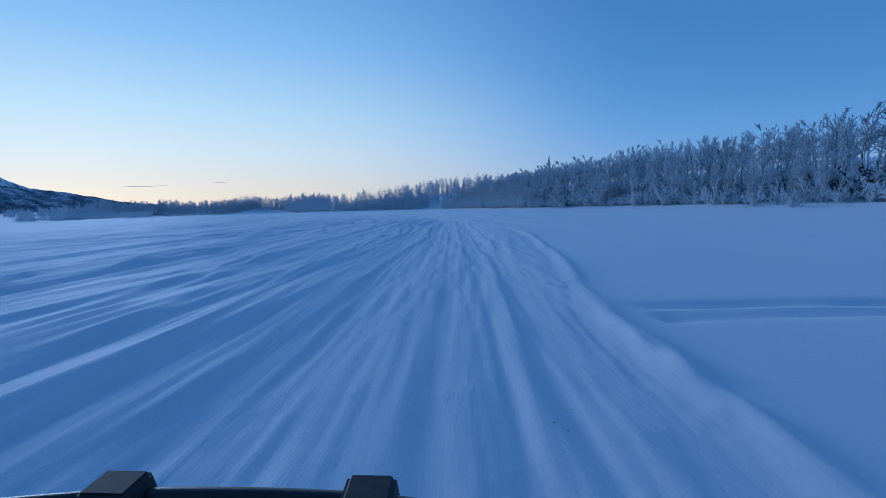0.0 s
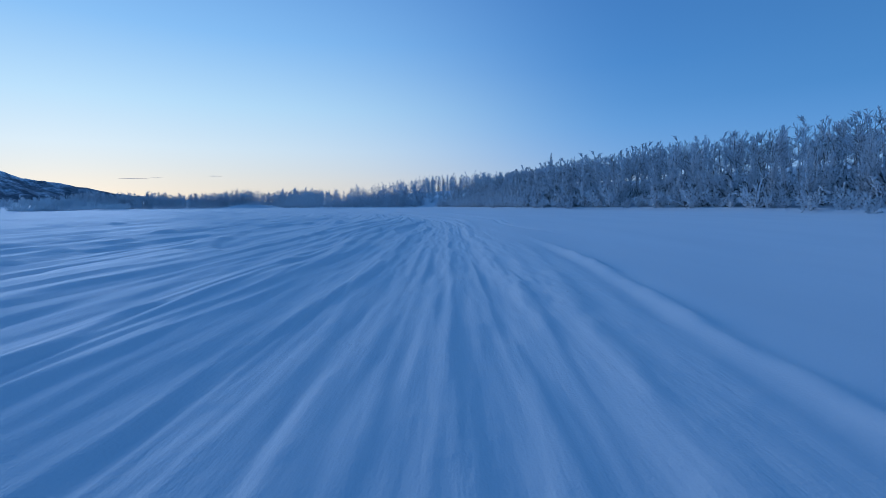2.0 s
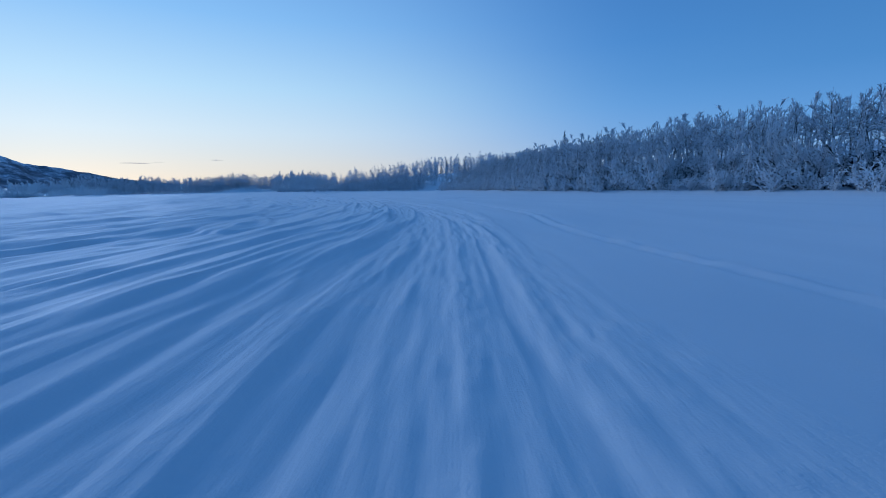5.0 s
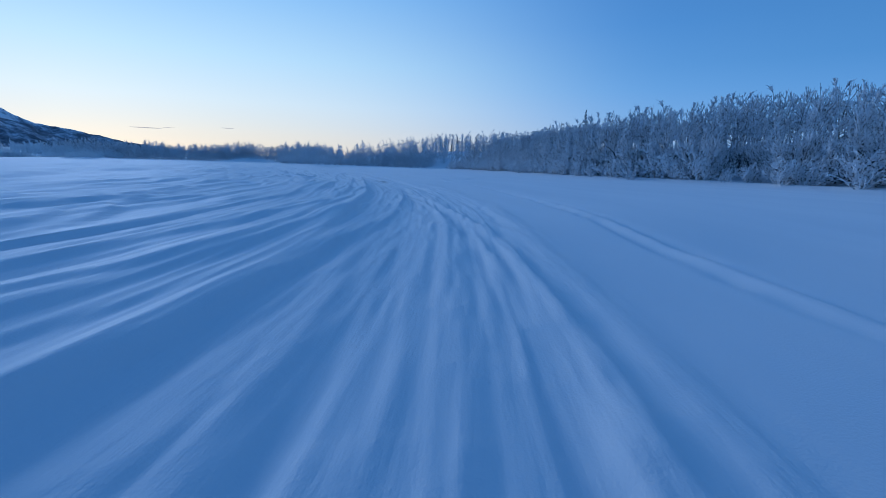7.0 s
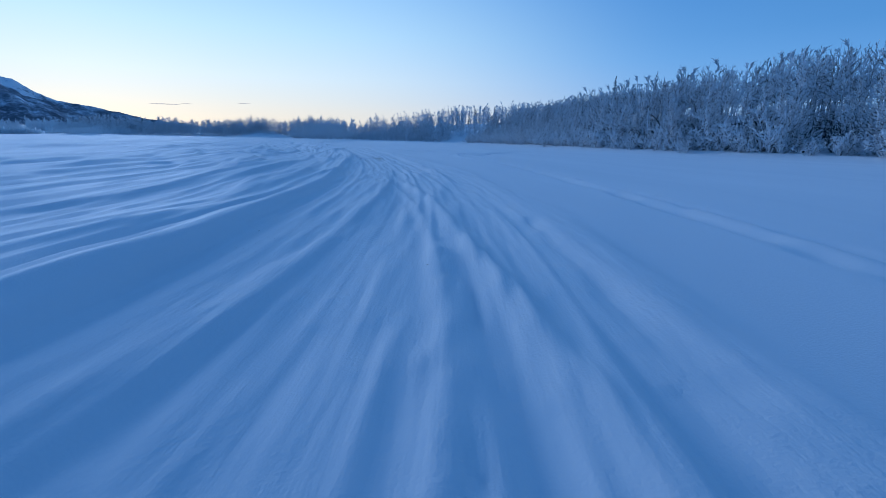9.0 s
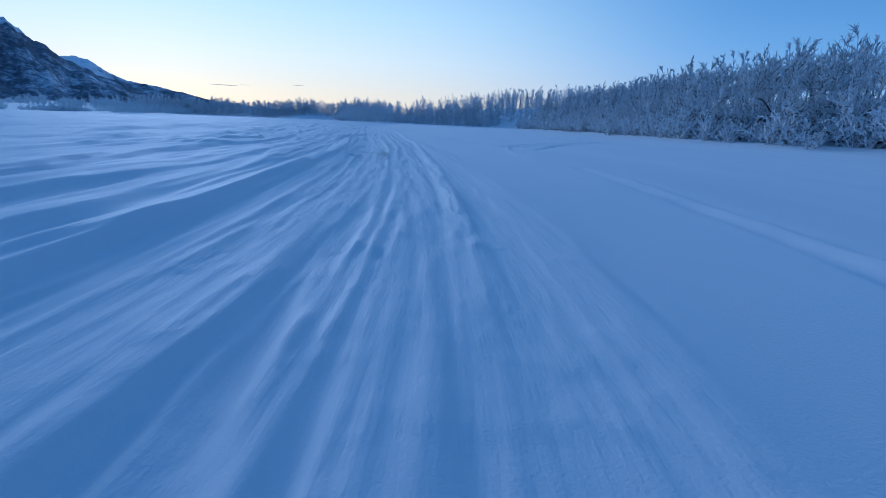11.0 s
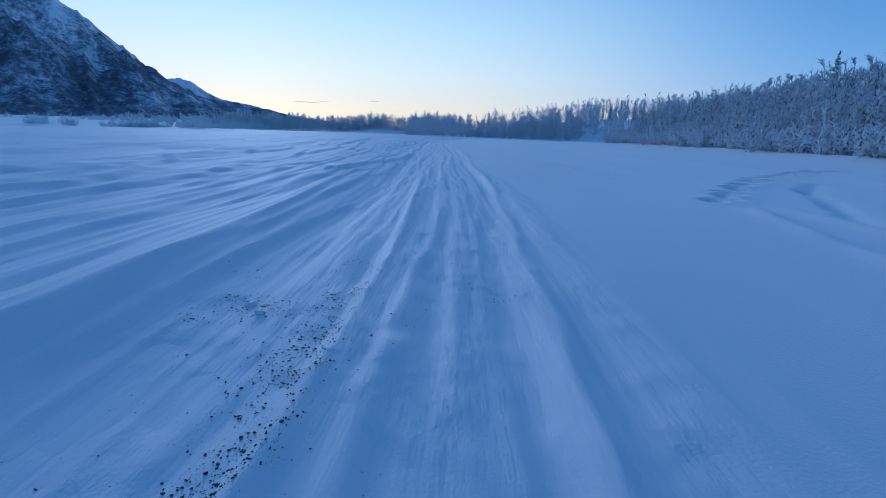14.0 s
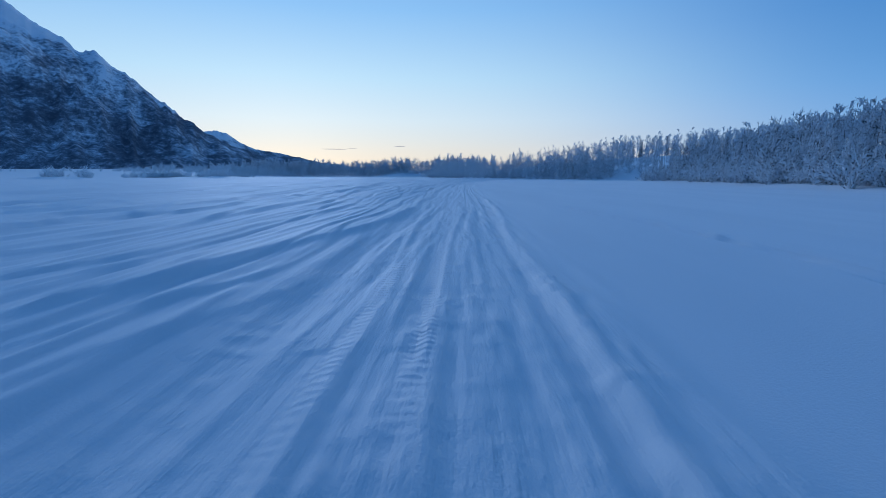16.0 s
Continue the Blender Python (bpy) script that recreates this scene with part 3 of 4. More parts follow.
def cloud(bearing, up, wide, high):
    a, dist = radians(bearing), 4300
    bm = bmesh.new()
    bmesh.ops.create_icosphere(bm, subdivisions=4, radius=1)
    for v in bm.verts:
        v.co.z *= 0.6 + 0.4 * noise.noise(v.co * 3.0 + Vector((bearing, 0, 0)))
        v.co = Vector((v.co.x * wide, v.co.y * wide * 0.4, v.co.z * high))
    m, n, l, b = CLOUD
    ob = part("cloud", bm, m, None)
    ob.matrix_world = pose(-math.sin(a) * dist, math.cos(a) * dist, dist * math.tan(radians(up)), 0, 0, bearing)
    tagged(ob, "thin grey streak of cloud low in the sky", "cloud", "clouds over the ridge", "structure")


CLOUD = material("cloud", 1.0)
CLOUD[3].inputs["Base Color"].default_value = (0.75, 0.72, 0.75, 1)
CLOUD[3].inputs["Alpha"].default_value = 0.3
cloud(32.9, 2.98, 105, 3.2)
cloud(30.9, 3.1, 45, 2)
cloud(25.4, 3.36, 48, 3)

# ---- rimed trees ----
def tubes(p0, p1, r0, r1, sides=3):
    """Tapered open prisms from arrays of ends and radii."""
    d = p1 - p0
    d = d / np.maximum(np.linalg.norm(d, axis=1, keepdims=True), 1e-6)
    a = np.cross(d, np.where(np.abs(d[:, 2:3]) > 0.9, [[1.0, 0, 0]], [[0, 0, 1.0]]))
    a /= np.linalg.norm(a, axis=1, keepdims=True)
    b = np.cross(d, a)
    n = len(p0)
    ang = np.arange(sides) * 2 * math.pi / sides
    ring = a[:, None] * np.cos(ang)[None, :, None] + b[:, None] * np.sin(ang)[None, :, None]
    v = np.concatenate([p0[:, None] + ring * r0[:, None, None], p1[:, None] + ring * r1[:, None, None]], 1).reshape(-1, 3)
    k = np.arange(sides)
    base = (np.arange(n) * 2 * sides)[:, None]
    q = np.stack([base + k, base + (k + 1) % sides, base + sides + (k + 1) % sides, base + sides + k], -1).reshape(-1, 4)
    return v, q


def grow(r, origins, dirs, lengths, radius, pieces, bend, lift):
    """Bent shoots in pieces. Returns ends, radii and, per shoot, the points along it."""
    n = len(origins)
    pts, d = [origins], dirs
    for k in range(pieces):
        d = d + r.normal(0, bend, (n, 3)) + np.array([0, 0, lift])
        d = d / np.linalg.norm(d, axis=1, keepdims=True)
        pts.append(pts[-1] + d * (lengths / pieces)[:, None])
    pts = np.stack(pts, 1)
    t = np.linspace(1, 0.35, pieces + 1)
    return pts, radius[:, None] * t[None]


def shoots_of(r, pts, count, along, spread_angle, length, lift):
    """Where the side shoots of each branch start, and which way they go."""
    n, m, _ = pts.shape
    t = r.uniform(along, 1.0, (n, count)) * (m - 1)
    i = np.minimum(t.astype(int), m - 2)
    f = (t - i)[..., None]
    row = np.arange(n)[:, None]
    a, b = pts[row, i], pts[row, i + 1]
    origin = a * (1 - f) + b * f
    d = b - a
    d = d / np.maximum(np.linalg.norm(d, axis=-1, keepdims=True), 1e-6)
    out = r.normal(0, 1, d.shape)
    out = out - (out * d).sum(-1, keepdims=True) * d
    out = out / np.linalg.norm(out, axis=-1, keepdims=True)
    way = d * math.cos(spread_angle) + out * math.sin(spread_angle) + np.array([0, 0, lift])
    way = way / np.linalg.norm(way, axis=-1, keepdims=True)
    size = length * r.uniform(0.55, 1.25, (n, count))
    return origin.reshape(-1, 3), way.reshape(-1, 3), size.ravel()


def tree_shape(seed, tall, limbs, sides, twigs, low=0.12, wide=0.26, thick=1.0, up=0.55, tip=1.0, taper=0.65, pieces=4, bits=2, fan=0.75, bias=1.25, crest=0.9):
    """Meshes of a leafless tree: trunk, and crown of rimed limbs and twigs."""
    r = np.random.default_rng(seed)
    trunk_pts, _ = grow(r, np.zeros((1, 3)), np.array([[r.normal(0, 0.04), r.normal(0, 0.04), 1.0]]), np.array([tall]), np.array([1.0]), 8, 0.05, 0.04)
    rad = np.linspace(0.011 * tall + 0.02, 0.012, 9)
    tv, tq = tubes(trunk_pts[0, :-1], trunk_pts[0, 1:], rad[:-1], rad[1:], 6)
    t = low + (0.97 - low) * np.sort(r.uniform(0, 1, limbs)) ** bias
    i = np.minimum((t * 8).astype(int), 7)
    o = trunk_pts[0, i] * (1 - (t * 8 - i))[:, None] + trunk_pts[0, i + 1] * (t * 8 - i)[:, None]
    az = r.uniform(0, 2 * math.pi, limbs)
    rise = up + 0.3 * t + crest * t**3 + r.normal(0, 0.15, limbs)
    d = np.stack([np.cos(az), np.sin(az), rise], 1)
    d /= np.linalg.norm(d, axis=1, keepdims=True)
    length = tall * wide * (1.1 - taper * t) * r.uniform(0.65, 1.2, limbs)
    pts, lr = grow(r, o, d, length, np.full(limbs, 0.034 * thick), pieces, 0.10, 0.05)
    vs, qs, at = [], [], 0

    def put(p, q, a, b, s):
        nonlocal at
        v, f = tubes(p, q, a, b, s)
        vs.append(v)
        qs.append(f + at)
        at += len(v)

    def put_all(points, radii, s):
        k = points.shape[1] - 1
        put(points[:, :-1].reshape(-1, 3), points[:, 1:].reshape(-1, 3), radii[:, :-1].ravel(), radii[:, 1:].ravel(), s)

    put_all(pts, lr, 3)
    inner = sum(len(f) for f in qs)
    o2, d2, l2 = shoots_of(r, pts, sides, 0.12, fan, tall * 0.055 + 0.15, 0.18)
    l2 = l2 * np.repeat(np.clip(length / np.median(length), 0.15, 1.3) ** 0.8, sides)
    p2, r2 = grow(r, o2, d2, l2, np.full(len(o2), 0.024 * thick), bits, 0.16, 0.08)
    put_all(p2, r2, 3)
    if twigs:
        o3, d3, l3 = shoots_of(r, p2, twigs, 0.25, fan, 0.26 * tip, 0.12)
        l3 = l3 * np.repeat(np.clip(l2 / np.median(l2), 0.3, 1.3), twigs)
        put(o3, o3 + d3 * l3[:, None], np.full(len(o3), 0.022 * thick), np.full(len(o3), 0.010 * thick), 3)
    return (tv, tq), (np.concatenate(vs), np.concatenate(qs)), inner


def raw_mesh(name, v, q, mat):
    me = bpy.data.meshes.new(name)
    me.vertices.add(len(v))
    me.vertices.foreach_set("co", np.asarray(v, float).ravel())
    me.loops.add(q.size)
    me.loops.foreach_set("vertex_index", q.ravel().astype(np.int32))
    me.polygons.add(len(q))
    me.polygons.foreach_set("loop_start", np.arange(0, q.size, q.shape[1], dtype=np.int32))
    me.update(calc_edges=True)
    me.materials.append(mat)
    return me


def rimed_tree(seed, tall, **shape):
    (tv, tq), (cv, cq), inner = tree_shape(seed, tall, **shape)
    base = new("rimed_tree")
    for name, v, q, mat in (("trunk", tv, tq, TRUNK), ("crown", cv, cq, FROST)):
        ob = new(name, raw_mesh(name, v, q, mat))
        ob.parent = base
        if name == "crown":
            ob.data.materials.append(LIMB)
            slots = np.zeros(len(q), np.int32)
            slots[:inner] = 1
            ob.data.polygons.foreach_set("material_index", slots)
    tagged(base.children[0], "slender trunk crusted with rime")
    tagged(base, "slender leafless tree thick with white rime", "tree", "rimed trees along the bank")
    return base


def bush_shape(seed, tall, stems, sides, twigs, thick=1.0):
    r = np.random.default_rng(seed)
    az, lean = r.uniform(0, 2 * math.pi, stems), np.abs(r.normal(0, 0.55, stems))
    o = np.stack([0.25 * np.cos(az) * lean, 0.25 * np.sin(az) * lean, np.full(stems, -0.1)], 1)
    d = np.stack([np.cos(az) * lean, np.sin(az) * lean, np.ones(stems)], 1)
    d /= np.linalg.norm(d, axis=1, keepdims=True)
    pts, rad = grow(r, o, d, tall * r.uniform(0.55, 1.1, stems), np.full(stems, 0.032 * thick), 4, 0.13, -0.03)
    out = [tubes(pts[:, :-1].reshape(-1, 3), pts[:, 1:].reshape(-1, 3), rad[:, :-1].ravel(), rad[:, 1:].ravel(), 3)]
    o2, d2, l2 = shoots_of(r, pts, sides, 0.15, 0.7, 0.20 * tall, 0.05)
    p2, r2 = grow(r, o2, d2, l2, np.full(len(o2), 0.030 * thick), 2, 0.2, 0.0)
    out.append(tubes(p2[:, :-1].reshape(-1, 3), p2[:, 1:].reshape(-1, 3), r2[:, :-1].ravel(), r2[:, 1:].ravel(), 3))
    if twigs:
        o3, d3, l3 = shoots_of(r, p2, twigs, 0.2, 0.8, 0.22, 0.0)
        out.append(tubes(o3, o3 + d3 * l3[:, None], np.full(len(o3), 0.028 * thick), np.full(len(o3), 0.014 * thick), 3))
    at, vs, qs = 0, [], []
    for v, q in out:
        vs.append(v)
        qs.append(q + at)
        at += len(v)
    return np.concatenate(vs), np.concatenate(qs)


def along_bank(d, gap, first, last, seed, jitter=0.6):
    """Places at d metres behind the river's edge, between two marks along it."""
    r = np.random.default_rng(seed)
    seg = np.hypot(*np.diff(BANK, axis=0).T)
    run = np.r_[0, np.cumsum(seg)]
    places = []
    at = first
    while at < last:
        x, y = np.interp(at, run, BANK[:, 0]), np.interp(at, run, BANK[:, 1])
        k = min(np.searchsorted(run, at, side="right") - 1, len(seg) - 1)
        tx, ty = (BANK[k + 1] - BANK[k]) / seg[k]
        dd = d + r.normal(0, jitter)
        places.append((x + ty * dd + r.normal(0, jitter), y - tx * dd + r.normal(0, jitter)))
        at += gap * r.uniform(0.65, 1.35)
    return places


RUN = np.r_[0, np.cumsum(np.hypot(*np.diff(BANK, axis=0).T))]
RIGHT_FROM, RIGHT_TO = RUN[1] + 12, RUN[12] - 4
WOOD_FROM, WOOD_TO = RUN[13] - 2, RUN[15] + 6
CHUTE = lambda x, y: abs(x + 6) < 1.9 and 196 < y < 240


def place_all(makers, places, seed, low=0.8, high=1.2):
    r = np.random.default_rng(seed)
    used = set()
    for x, y in places:
        if CHUTE(x, y):
            continue
        k = int(r.integers(len(makers)))
        s = r.uniform(low, high) * (0.78 + 0.22 * float(step(40, 85, y)))
        m = pose(x, y, float(land(x, y)) - 0.08, r.normal(0, 1.5), r.normal(0, 1.5), r.uniform(0, 360))
        ob = makers[k]
        if k in used:
            ob = copy_thing(makers[k], m)
        used.add(k)
        ob.matrix_basis = m @ Matrix.Diagonal((s, s, s * r.uniform(0.92, 1.1), 1))
    for k, ob in enumerate(makers):
        if k not in used:
            for o in (*ob.children_recursive, ob):
                bpy.data.objects.remove(o)


TREES = [rimed_tree(100 + k, 7.3 + 0.46 * k, limbs=64, sides=6, twigs=2, low=0.03, wide=0.24 - 0.010 * k, up=0.3 + 0.12 * k, thick=1.35, tip=1.0, taper=1.0, fan=0.55) for k in range(6)]
NEAR_TO = RUN[10]
places = along_bank(2.9, 2.1, RIGHT_FROM, NEAR_TO, 1, 0.6) + along_bank(5.2, 2.4, RIGHT_FROM, NEAR_TO, 2, 0.8)
place_all(TREES, places, 3, 0.6, 0.95)
TREES = [rimed_tree(120 + k, 7.2 + 0.6 * k, limbs=36, sides=6, twigs=2, low=0.03, wide=0.27, up=0.45, thick=1.7, tip=1.2, taper=0.97, pieces=3, bits=1, fan=0.55) for k in range(4)]
place_all(TREES, along_bank(2.9, 2.4, NEAR_TO, RIGHT_TO, 6, 0.7) + along_bank(5.4, 2.7, NEAR_TO, RIGHT_TO, 7, 0.9), 3, 0.42, 0.92)


def rimed_bush(seed, tall):
    v, q = bush_shape(seed, tall, 14, 7, 3, 1.7)
    ob = new("rimed_bush", raw_mesh("rimed_bush", v, q, FROST))
    return tagged(ob, "low spreading willow bush furred with rime", "bush", "willow bushes along the bank")


BUSHES = [rimed_bush(200 + k, 2.2 + 0.35 * k) for k in range(4)]
place_all(BUSHES, along_bank(0.9, 2.1, RIGHT_FROM, RIGHT_TO, 4, 0.6) + along_bank(2.0, 3.4, RIGHT_FROM, RIGHT_TO, 14, 0.5), 5, 0.7, 1.45)


def stand(name, label, shapes, places, seed, mat, low, high, fall=lambda x, y: 1.0):
    """A wood too deep to count, joined into one."""
    r = np.random.default_rng(seed)
    vs, qs, at = [], [], 0
    for x, y in places:
        if CHUTE(x, y):
            continue
        v, q = shapes[int(r.integers(len(shapes)))]
        s, a = r.uniform(low, high) * float(fall(x, y)), r.uniform(0, 2 * math.pi)
        ca, sa = math.cos(a) * s, math.sin(a) * s
        w = np.stack([v[:, 0] * ca - v[:, 1] * sa + x, v[:, 0] * sa + v[:, 1] * ca + y, v[:, 2] * s + float(land(x, y)) - 0.1], 1)
        vs.append(w)
        qs.append(q + at)
        at += len(v)
    ob = new(name, raw_mesh(name, np.concatenate(vs), np.concatenate(qs), mat))
    return tagged(ob, label, "trees", kind="stuff")


def whole(seed, tall, **shape):
    (tv, tq), (cv, cq), _ = tree_shape(seed, tall, **shape)
    return np.concatenate([tv, cv]), np.concatenate([tq, cq + len(tv)])


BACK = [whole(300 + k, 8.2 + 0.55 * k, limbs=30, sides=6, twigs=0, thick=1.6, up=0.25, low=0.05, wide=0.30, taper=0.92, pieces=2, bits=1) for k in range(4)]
TOPS = [whole(310 + k, 8.2 + 0.55 * k, limbs=18, sides=6, twigs=0, thick=1.8, up=0.3, low=0.40, wide=0.33, taper=0.95, pieces=2, bits=1) for k in range(4)]
FALL = lambda x, y: (0.96 + 0.006 * np.clip(bank_distance(x, y) - 8, 0, 30)) * (1 - 0.22 * step(4, -40, x))
front, behind = [], []
for k, d in enumerate((8.0, 10.0, 12.5, 15, 18, 22, 27, 34, 44)):
    (front if d < 15 else behind).extend(along_bank(d, 1.9 + 0.2 * k, RIGHT_FROM - 6, RIGHT_TO, 30 + k, 1.2))
r = np.random.default_rng(17)
for _ in range(60):
    x, y = r.uniform(14, 60), r.uniform(60, 140)
    if 6.5 < bank_distance(x, y) < 26:
        front.append((x, y))
for _ in range(330):
    x, y = r.uniform(-60, 70), r.uniform(214, 335)
    if bank_distance(x, y) > 9:
        behind.append((x, y))
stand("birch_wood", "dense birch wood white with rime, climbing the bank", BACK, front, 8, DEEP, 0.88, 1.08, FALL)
stand("birch_wood", "rimed birch tops rising over the slope behind", TOPS, behind, 28, FROST_FAR, 0.92, 1.10, FALL)

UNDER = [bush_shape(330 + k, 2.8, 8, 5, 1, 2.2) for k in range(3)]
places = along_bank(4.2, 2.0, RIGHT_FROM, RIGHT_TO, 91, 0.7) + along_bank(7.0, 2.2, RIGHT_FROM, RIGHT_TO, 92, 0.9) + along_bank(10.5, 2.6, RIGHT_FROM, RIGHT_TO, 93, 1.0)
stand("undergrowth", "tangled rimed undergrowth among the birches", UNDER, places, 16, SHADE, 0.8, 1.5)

MID = [whole(340 + k, 7.4 + 0.5 * k, limbs=34, sides=5, twigs=0, thick=3.0, up=0.45, low=0.06, wide=0.36, taper=0.78, bias=0.95, crest=0.1, pieces=2, bits=1) for k in range(4)]
places = []
for k, d in enumerate((2.5, 5.5, 9, 14, 20, 28, 40)):
    places += along_bank(d, 1.8 + 0.3 * k, WOOD_FROM, WOOD_TO, 50 + k, 1.0)
stand("river_wood", "frosted birch wood along the bend of the river", MID, places, 9, FROST_FAR, 0.92, 1.20, lambda x, y: (0.80 - 0.46 * step(-15, -80, x)) * (1 + 0.10 * value_noise(x * 0.12, y * 0.12, 5)))

SCRUB = [bush_shape(360 + k, 2.4, 10, 6, 2, 2.2) for k in range(3)]
stand("wood_edge", "young rimed birches thinning out at the end of the wood", MID, along_bank(2.0, 2.4, WOOD_TO - 4, WOOD_TO + 26, 62, 1.5), 15, FROST_FAR, 0.25, 0.6)
stand("bank_scrub", "frosted willow scrub at the foot of the wood", SCRUB, along_bank(0.4, 1.8, WOOD_FROM, WOOD_TO + 22, 61, 0.6), 10, FROST_FAR, 0.7, 1.2)

FAR = [whole(380 + k, 9.4 + 0.8 * k, limbs=30, sides=3, twigs=0, thick=4.6, up=0.45, low=0.05, wide=0.38, taper=0.72, bias=0.9, crest=0.1, pieces=1, bits=1) for k in range(3)]
places = []
for k, d in enumerate((2, 7, 15, 27, 42)):
    places += along_bank(d, 2.2, RUN[17] + 26, RUN[19] + 12, 70 + k, 1.6)
for k, d in enumerate((9, 18, 30)):
    places += along_bank(d, 2.6, RUN[15] + 8, RUN[17] + 30, 81 + k, 2.0)
stand("far_wood", "far frosted wood beyond the open ice", FAR, places, 11, FROST_FAR, 0.88, 1.22, lambda x, y: (1 + 0.18 * value_noise(x * 0.08, y * 0.08, 6)) * (0.5 + 0.5 * step(310, 410, y)))

# Scattered trees closing the view beside the far wood.
r = np.random.default_rng(19)
places = [(x, y) for x, y in zip(r.uniform(-215, -96, 240), r.uniform(300, 475, 240)) if bank_distance(x, y) > 2]
stand("far_birches", "scattered far birches pale with rime", FAR, places, 18, FROST_FAR, 0.75, 1.15)

# Low frosted scrub in clumps on the bars out on the ice.
r = np.random.default_rng(12)
places = []
for _ in range(17):
    t = r.uniform(0, 1)
    cx, cy, wide = -161 - 10 * t, 186 + 72 * t, r.uniform(1.5, 4.5)
    places += [(cx + r.normal(0, 2), cy + r.normal(0, wide)) for _ in range(int(4 + 2 * wide))]
places += [(-124 + r.normal(0, 4.5), 190 + r.normal(0, 1.8)) for _ in range(20)] + [(-137 + r.normal(0, 2.2), 153 + r.normal(0, 2)) for _ in range(12)]
places += [(-132 + r.normal(0, 1.2), 158 + r.normal(0, 1)) for _ in range(5)]
places += [(-172 + r.normal(0, 12), 428 + r.normal(0, 5)) for _ in range(26)]
ISLE = [bush_shape(390 + k, 2.7, 10, 6, 0, 2.6) for k in range(3)]
stand("bar_scrub", "low pale willow scrub on snowy gravel bars", ISLE, places, 13, PALE, 0.6, 1.25)

# A pale thicket along the foot of the mountain, low at its far end.
r = np.random.default_rng(23)
places = [(x, 405 + 0.16 * (x + 300) + r.normal(0, 9)) for x in r.uniform(-445, -268, 170)]
places += [(x, 372 + 0.16 * (x + 300) + r.normal(0, 6)) for x in r.uniform(-640, -430, 60) if value_noise(x * 0.05, 0.5, 4) > -0.1]
THICKET = [bush_shape(395 + k, 8.6, 9, 5, 0, 7.0) for k in range(3)]
stand("far_thicket", "pale rimed thicket at the mountain's foot", THICKET, places, 24, PALE, 0.5, 1.1, lambda x, y: (1 - 0.45 * step(-380, -450, x)) * (1 + 0.3 * value_noise(x * 0.06, 0.5, 8)))


# ---- spruces ----
def spruce_shape(seed, tall, tiers, per, wide=0.13):
    r = np.random.default_rng(seed)
    t = np.clip(np.repeat(np.linspace(0.08, 0.985, tiers), per) + r.normal(0, 0.35 / tiers, tiers * per), 0.05, 0.99)
    n = len(t)
    az = r.uniform(0, 2 * math.pi, n)
    o = np.stack([0 * t, 0 * t, t * tall], 1)
    length = tall * wide * (1.03 - t) ** 0.8 * r.uniform(0.6, 1.25, n) + 0.05
    d = np.stack([np.cos(az), np.sin(az), -0.25 + 0.5 * t], 1)
    d /= np.linalg.norm(d, axis=1, keepdims=True)
    pts, rad = grow(r, o, d, length, np.full(n, 0.11), 3, 0.08, -0.10)
    a = tubes(pts[:, :-1].reshape(-1, 3), pts[:, 1:].reshape(-1, 3), rad[:, :-1].ravel(), rad[:, 1:].ravel() * 0.8, 4)
    o2, d2, l2 = shoots_of(r, pts, 5, 0.2, 0.9, 1.0, -0.3)
    l2 = l2 * np.repeat(length, 5) * 0.35
    b = tubes(o2, o2 + d2 * l2[:, None], np.full(len(o2), 0.07), np.full(len(o2), 0.02), 3)
    return a, b


def spruce(x, y, tall, seed, tiers=26, per=7, wide=0.12):
    a, b = spruce_shape(seed, tall, tiers, per, wide)
    v, q = np.concatenate([a[0], b[0]]), np.concatenate([a[1], b[1] + len(a[0])])
    base = new("spruce")
    tv, tq = tubes(np.array([[0, 0, -0.3]]), np.array([[0, 0, tall]]), np.array([0.2]), np.array([0.03]), 7)
    for name, vv, qq, mat in (("trunk", tv, tq, BARK), ("crown", v, q, NEEDLES)):
        ob = new(name, raw_mesh(name, vv, qq, mat))
        ob.parent = base
    base.matrix_basis = pose(x, y, float(land(x, y)), 0, 0, seed * 40)
    return tagged(base, "tall dark spruce dusted with frost above the birches", "spruce", "spruces")


spruce(42.6, 190.4, 15.6, 1, 30, 9, 0.11)
r = np.random.default_rng(21)
SPRUCES = [spruce(2 + 8 * k, 322 + 3 * k, 9.0 + 0.4 * k, 40 + k, 22, 6, 0.15) for k in range(5)]
for k in range(26):
    x, y = -8 + 50 * r.uniform(), 320 + r.normal(0, 9)
    ob = copy_thing(SPRUCES[k % 5], pose(x, y, float(land(x, y)), 0, 0, r.uniform(0, 360)))
    ob.matrix_basis = ob.matrix_basis @ Matrix.Scale(r.uniform(0.66, 0.92), 4)

# ---- the quad bike on the trail, where the ride begins ----
def smooth_line(points, per=8):
    p = [Vector(q) for q in points]
    out = []
    for i in range(len(p) - 1):
        a, b, c, d = p[max(i - 1, 0)], p[i], p[i + 1], p[min(i + 2, len(p) - 1)]
        for k in range(per):
            t = k / per
            out.append(0.5 * ((2 * b) + (c - a) * t + (2 * a - 5 * b + 4 * c - d) * t * t + (3 * b - a - 3 * c + d) * t**3))
    return out + [p[-1]]


